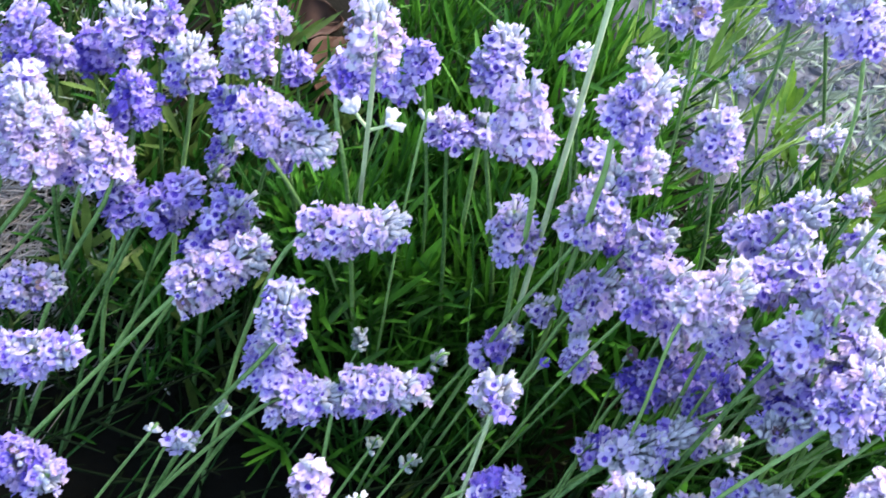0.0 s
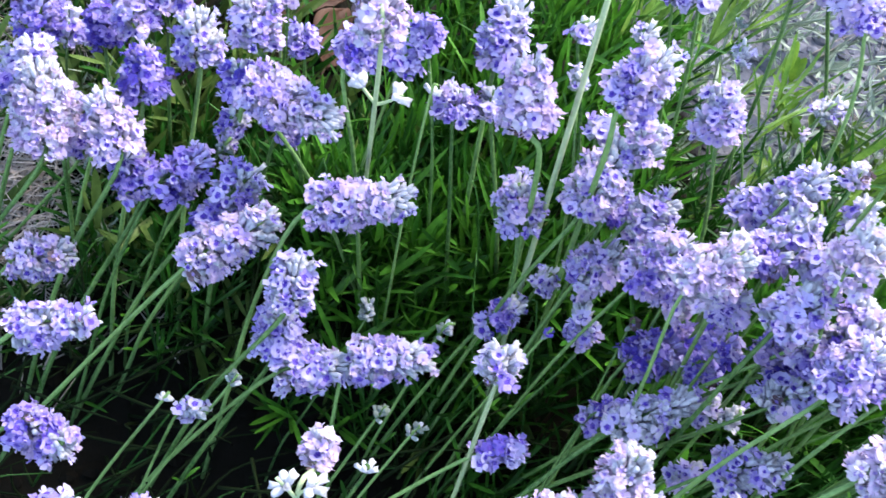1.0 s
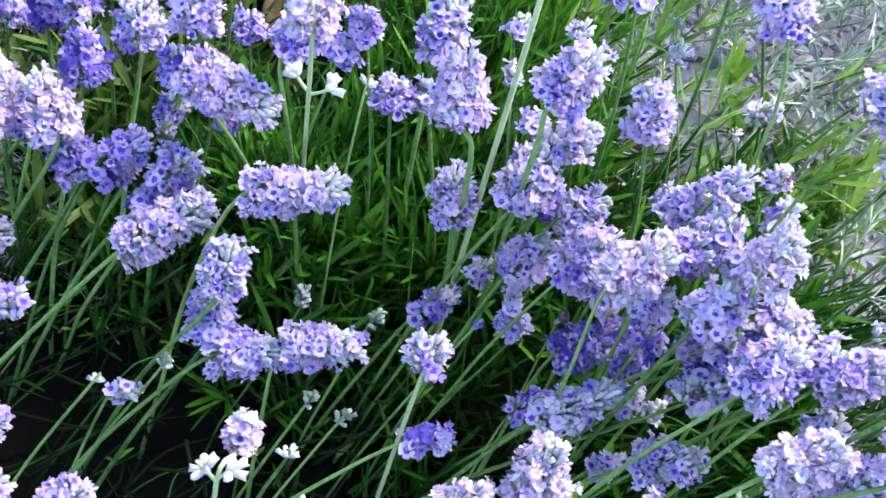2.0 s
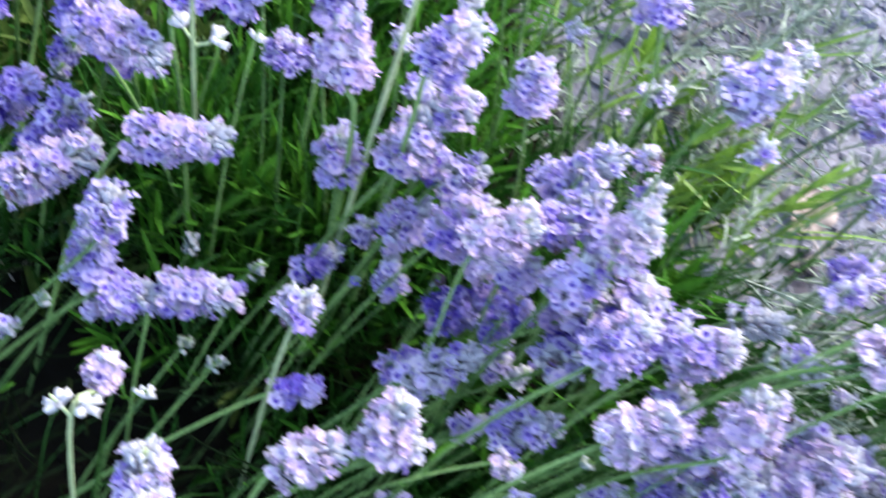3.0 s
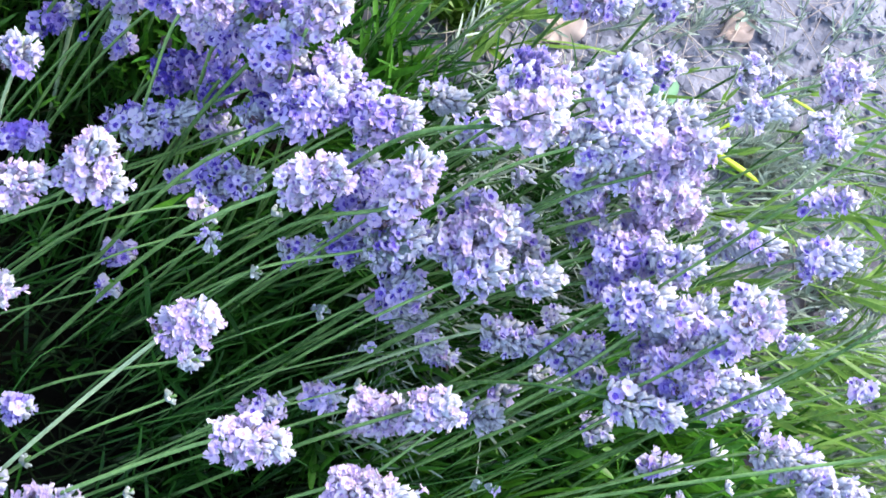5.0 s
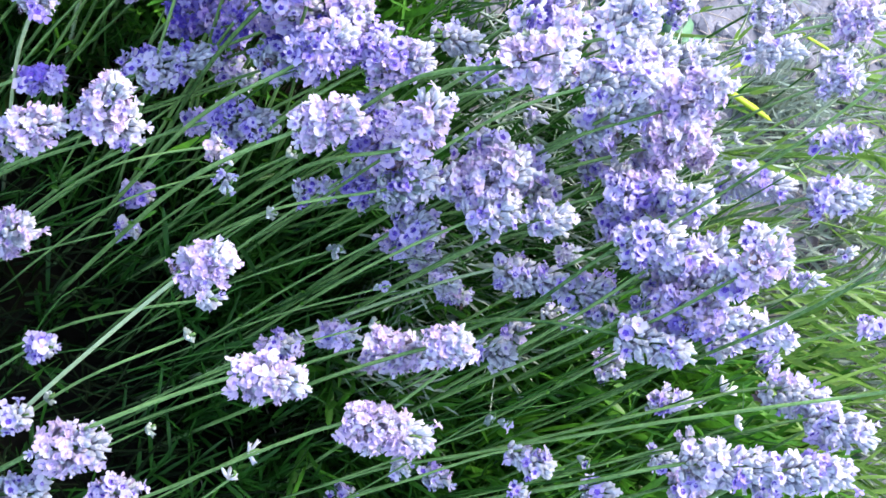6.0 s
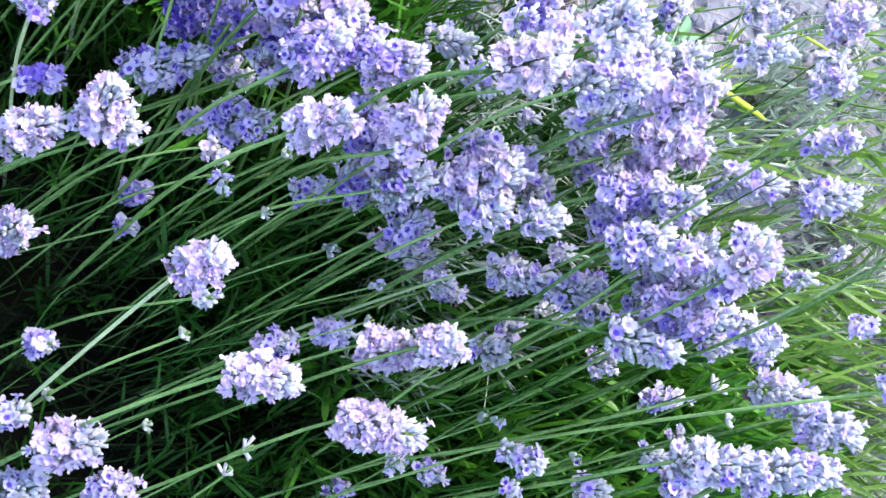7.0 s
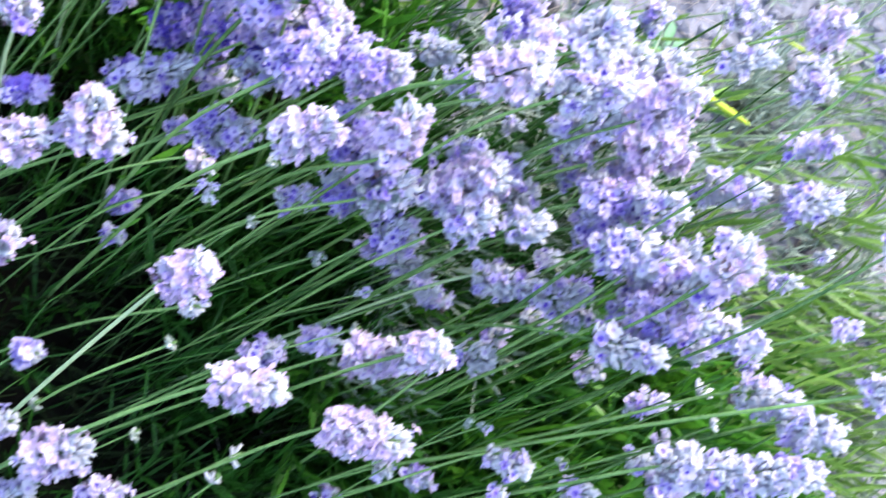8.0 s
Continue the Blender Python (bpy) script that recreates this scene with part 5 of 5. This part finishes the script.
def dead_leaf(x, y, size, turn, label, mat=DEAD):
    """A dry, curled leaf lying on the soil, with a raised midrib."""
    n, w = 12, 4
    verts, faces = [], []
    for i in range(n + 1):
        u = i / n
        half = 0.36 * math.sin(math.pi * min(1, u * 0.97 + 0.02)) ** 0.8
        for k in range(-w, w + 1):
            v = k / w
            verts.append(Vector(((u - 0.5), v * half + 0.03 * math.sin(7 * u + k), 0.16 * (u - 0.5) ** 2 + 0.55 * (v * half * 2) ** 2 - 0.02 * math.exp(-8 * abs(v)) + 0.09 * noise.noise(Vector((u * 5, v * 2.5, turn))) + 0.03 * noise.noise(Vector((u * 14, v * 7, turn))))) * size)
    row = 2 * w + 1
    for i in range(n):
        for k in range(row - 1):
            b = i * row + k
            faces.append((b, b + 1, b + row + 1, b + row))
    ob = new("dead_leaf")
    tagged(ob, label, "leaf", "dead leaves on the soil")
    blade_ob = part("leaf_blade", mesh_of("leaf_blade", verts, faces, [mat]), ob)
    shell = blade_ob.modifiers.new("thickness", "SOLIDIFY")
    shell.thickness = 0.0006
    v, f = tube([Vector((u * size, 0, (0.16 * u * u + 0.004) * size)) for u in (-0.72, -0.5, -0.2, 0.2, 0.45)], [0.0009, 0.0008, 0.0007, 0.0005, 0.0003], 5)
    part("leaf_stalk", mesh_of("leaf_stalk", v, f, [mat]), ob)
    ob.matrix_world = pose(x, y, ground_height(x, y) + 0.003, 8, -6, turn)


dead_leaf(-0.104, 0.428, 0.052, 15, "large dry brown leaf curled on the dark soil")
dead_leaf(-0.078, 0.405, 0.042, 80, "small dry reddish-brown leaf on the dark soil")
dead_leaf(0.304, 0.417, 0.040, 60, "dry pale brown leaf on the grey soil", DEAD_TAN)
dead_leaf(0.271, 0.438, 0.026, 130, "small dry pinkish-brown leaf on the grey soil", DEAD_TAN)
dead_leaf(0.366, 0.536, 0.034, 20, "dry dark brown leaf on the grey soil")
dead_leaf(0.430, 0.470, 0.030, 40, "dry tan leaf on the grey soil", DEAD_TAN)


def small_weed(x, y):
    """A low weed with a few round leaves."""
    ob = new("weed")
    tagged(ob, "small weed with round blue-green leaves on the soil", "weed")
    v, f = tube([Vector((0, 0, -0.014)), Vector((0.0006, 0, -0.006)), Vector((0, 0, 0.0015))], [0.0007, 0.0006, 0.0005], 5)
    part("stalk", mesh_of("stalk", v, f, [LEAF_GREEN_BLUE]), ob)
    for i in range(6):
        c = i * 1.05 + 0.3
        d = Vector((math.cos(c), math.sin(c), 0.35))
        verts, faces = [Vector((0, 0, 0.001))], []
        side = Vector((-d.y, d.x, 0))
        ctr = d * 0.011
        size = 0.0052 + 0.0012 * (i % 3)
        for k in range(10):
            t = 2 * math.pi * k / 10
            verts.append(ctr + d * math.cos(t) * size + side * math.sin(t) * size + Vector((0, 0, 0.0012 * math.cos(2 * t))))
        faces = [(0, 1 + k, 1 + (k + 1) % 10) for k in range(10)]
        leaf_ob = part("leaf", mesh_of("leaf", verts, faces, [LEAF_GREEN_BLUE]), ob)
        leaf_ob.modifiers.new("thickness", "SOLIDIFY").thickness = 0.0004
    ob.location = (x, y, ground_height(x, y) + 0.012)


small_weed(0.381, 0.384)


def grass_blade(tip, way, length, half, label):
    """A single stiff blade of grass whose stalk rises from the soil."""
    tip, way = Vector(tip), Vector(way).normalized()
    foot = tip - way * length
    root = Vector((foot.x - way.x * 0.03, foot.y - way.y * 0.03, 0))
    root.z = ground_height(root.x, root.y) - 0.003
    ob = new("grass_blade")
    tagged(ob, label, "grass", "bright blades of grass by the path")
    ob.location = root
    line = through_points([root, root.lerp(foot, 0.55) + Vector((0, 0, 0.008)), foot, foot + way * length * 0.15], 4)
    v, f = tube([p - root for p in line], [0.0007 - 0.0003 * i / len(line) for i in range(len(line))], 5)
    part("stalk", mesh_of("stalk", v, f, [LEAF_LIGHT]), ob)
    side = way.cross(Vector((0, 0, 1))).normalized()
    v, f = blade(foot - root, way, side, length, half, None, 0.08)
    leaf_ob = part("leaf", mesh_of("leaf", v, f, [LEAF_YELLOW]), ob)
    leaf_ob.modifiers.new("thickness", "SOLIDIFY").thickness = 0.0003


grass_blade((0.390, 0.281, 0.150), (0.95, -0.2, 0.05), 0.036, 0.0021, "bright yellow-green blade of grass over the path")
grass_blade((0.385, 0.325, 0.135), (0.75, 0.55, 0.25), 0.030, 0.0014, "short yellow-green blade of grass over the path")
grass_blade((0.452, 0.372, 0.095), (0.95, -0.12, 0.05), 0.026, 0.0012, "thin yellow-green blade of grass over the path")


def leaning_stalk(low, tip, thick):
    """A long bare flower stalk that rises from the bush and leans out over the path."""
    low, tip = Vector(low), Vector(tip)
    root = low + (low - tip) * 0.6
    root.z = ground_height(root.x, root.y) - 0.003
    ob = new("leaning_stalk")
    ob.location = root
    tagged(ob, "long bare pale green stalk leaning out over the path", "stalk", "bare stalks over the path")
    line = through_points([root, root.lerp(low, 0.6) + Vector((0, 0, 0.012)), low, low.lerp(tip, 0.55) + Vector((0, 0, 0.004)), tip], 5)
    v, f = tube([p - root for p in line], [thick * (1.1 - 0.6 * i / len(line)) for i in range(len(line))])
    part("stem", mesh_of("stem", v, f, [STEM_PALE]), ob)
    d = (line[13] - line[11]).normalized()
    out = d.orthogonal().normalized()
    for side in (-1, 1):
        v, f = blade(line[12] - root, (d + out * 0.45 * side).normalized(), out.cross(d), 0.012, 0.0009, None)
        part("stalk_leaf", mesh_of("stalk_leaf", v, f, [LEAF_LIGHT]), ob)


for low, tip, thick in (
    ((0.300, 0.284, 0.192), (0.322, 0.283, 0.234), 0.0008),
    ((0.307, 0.269, 0.188), (0.321, 0.266, 0.229), 0.0008),
    ((0.316, 0.265, 0.190), (0.320, 0.258, 0.226), 0.0007),
    ((0.331, 0.274, 0.196), (0.322, 0.284, 0.235), 0.0007),
    ((0.338, 0.256, 0.191), (0.365, 0.257, 0.236), 0.0007),
    ((0.334, 0.238, 0.185), (0.372, 0.238, 0.231), 0.0008),
    ((0.359, 0.230, 0.188), (0.377, 0.260, 0.240), 0.0012),
    ((0.326, 0.223, 0.178), (0.351, 0.226, 0.222), 0.0009),
    ((0.363, 0.293, 0.210), (0.380, 0.284, 0.248), 0.0007),
    ((0.352, 0.291, 0.206), (0.348, 0.283, 0.241), 0.0007),
    ((0.315, 0.203, 0.169), (0.342, 0.210, 0.215), 0.0007),
    ((0.382, 0.206, 0.185), (0.399, 0.226, 0.234), 0.0008),
    ((0.398, 0.165, 0.176), (0.413, 0.186, 0.224), 0.0011),
    ((0.399, 0.176, 0.180), (0.415, 0.178, 0.222), 0.0007),
):
    leaning_stalk(low, tip, thick)
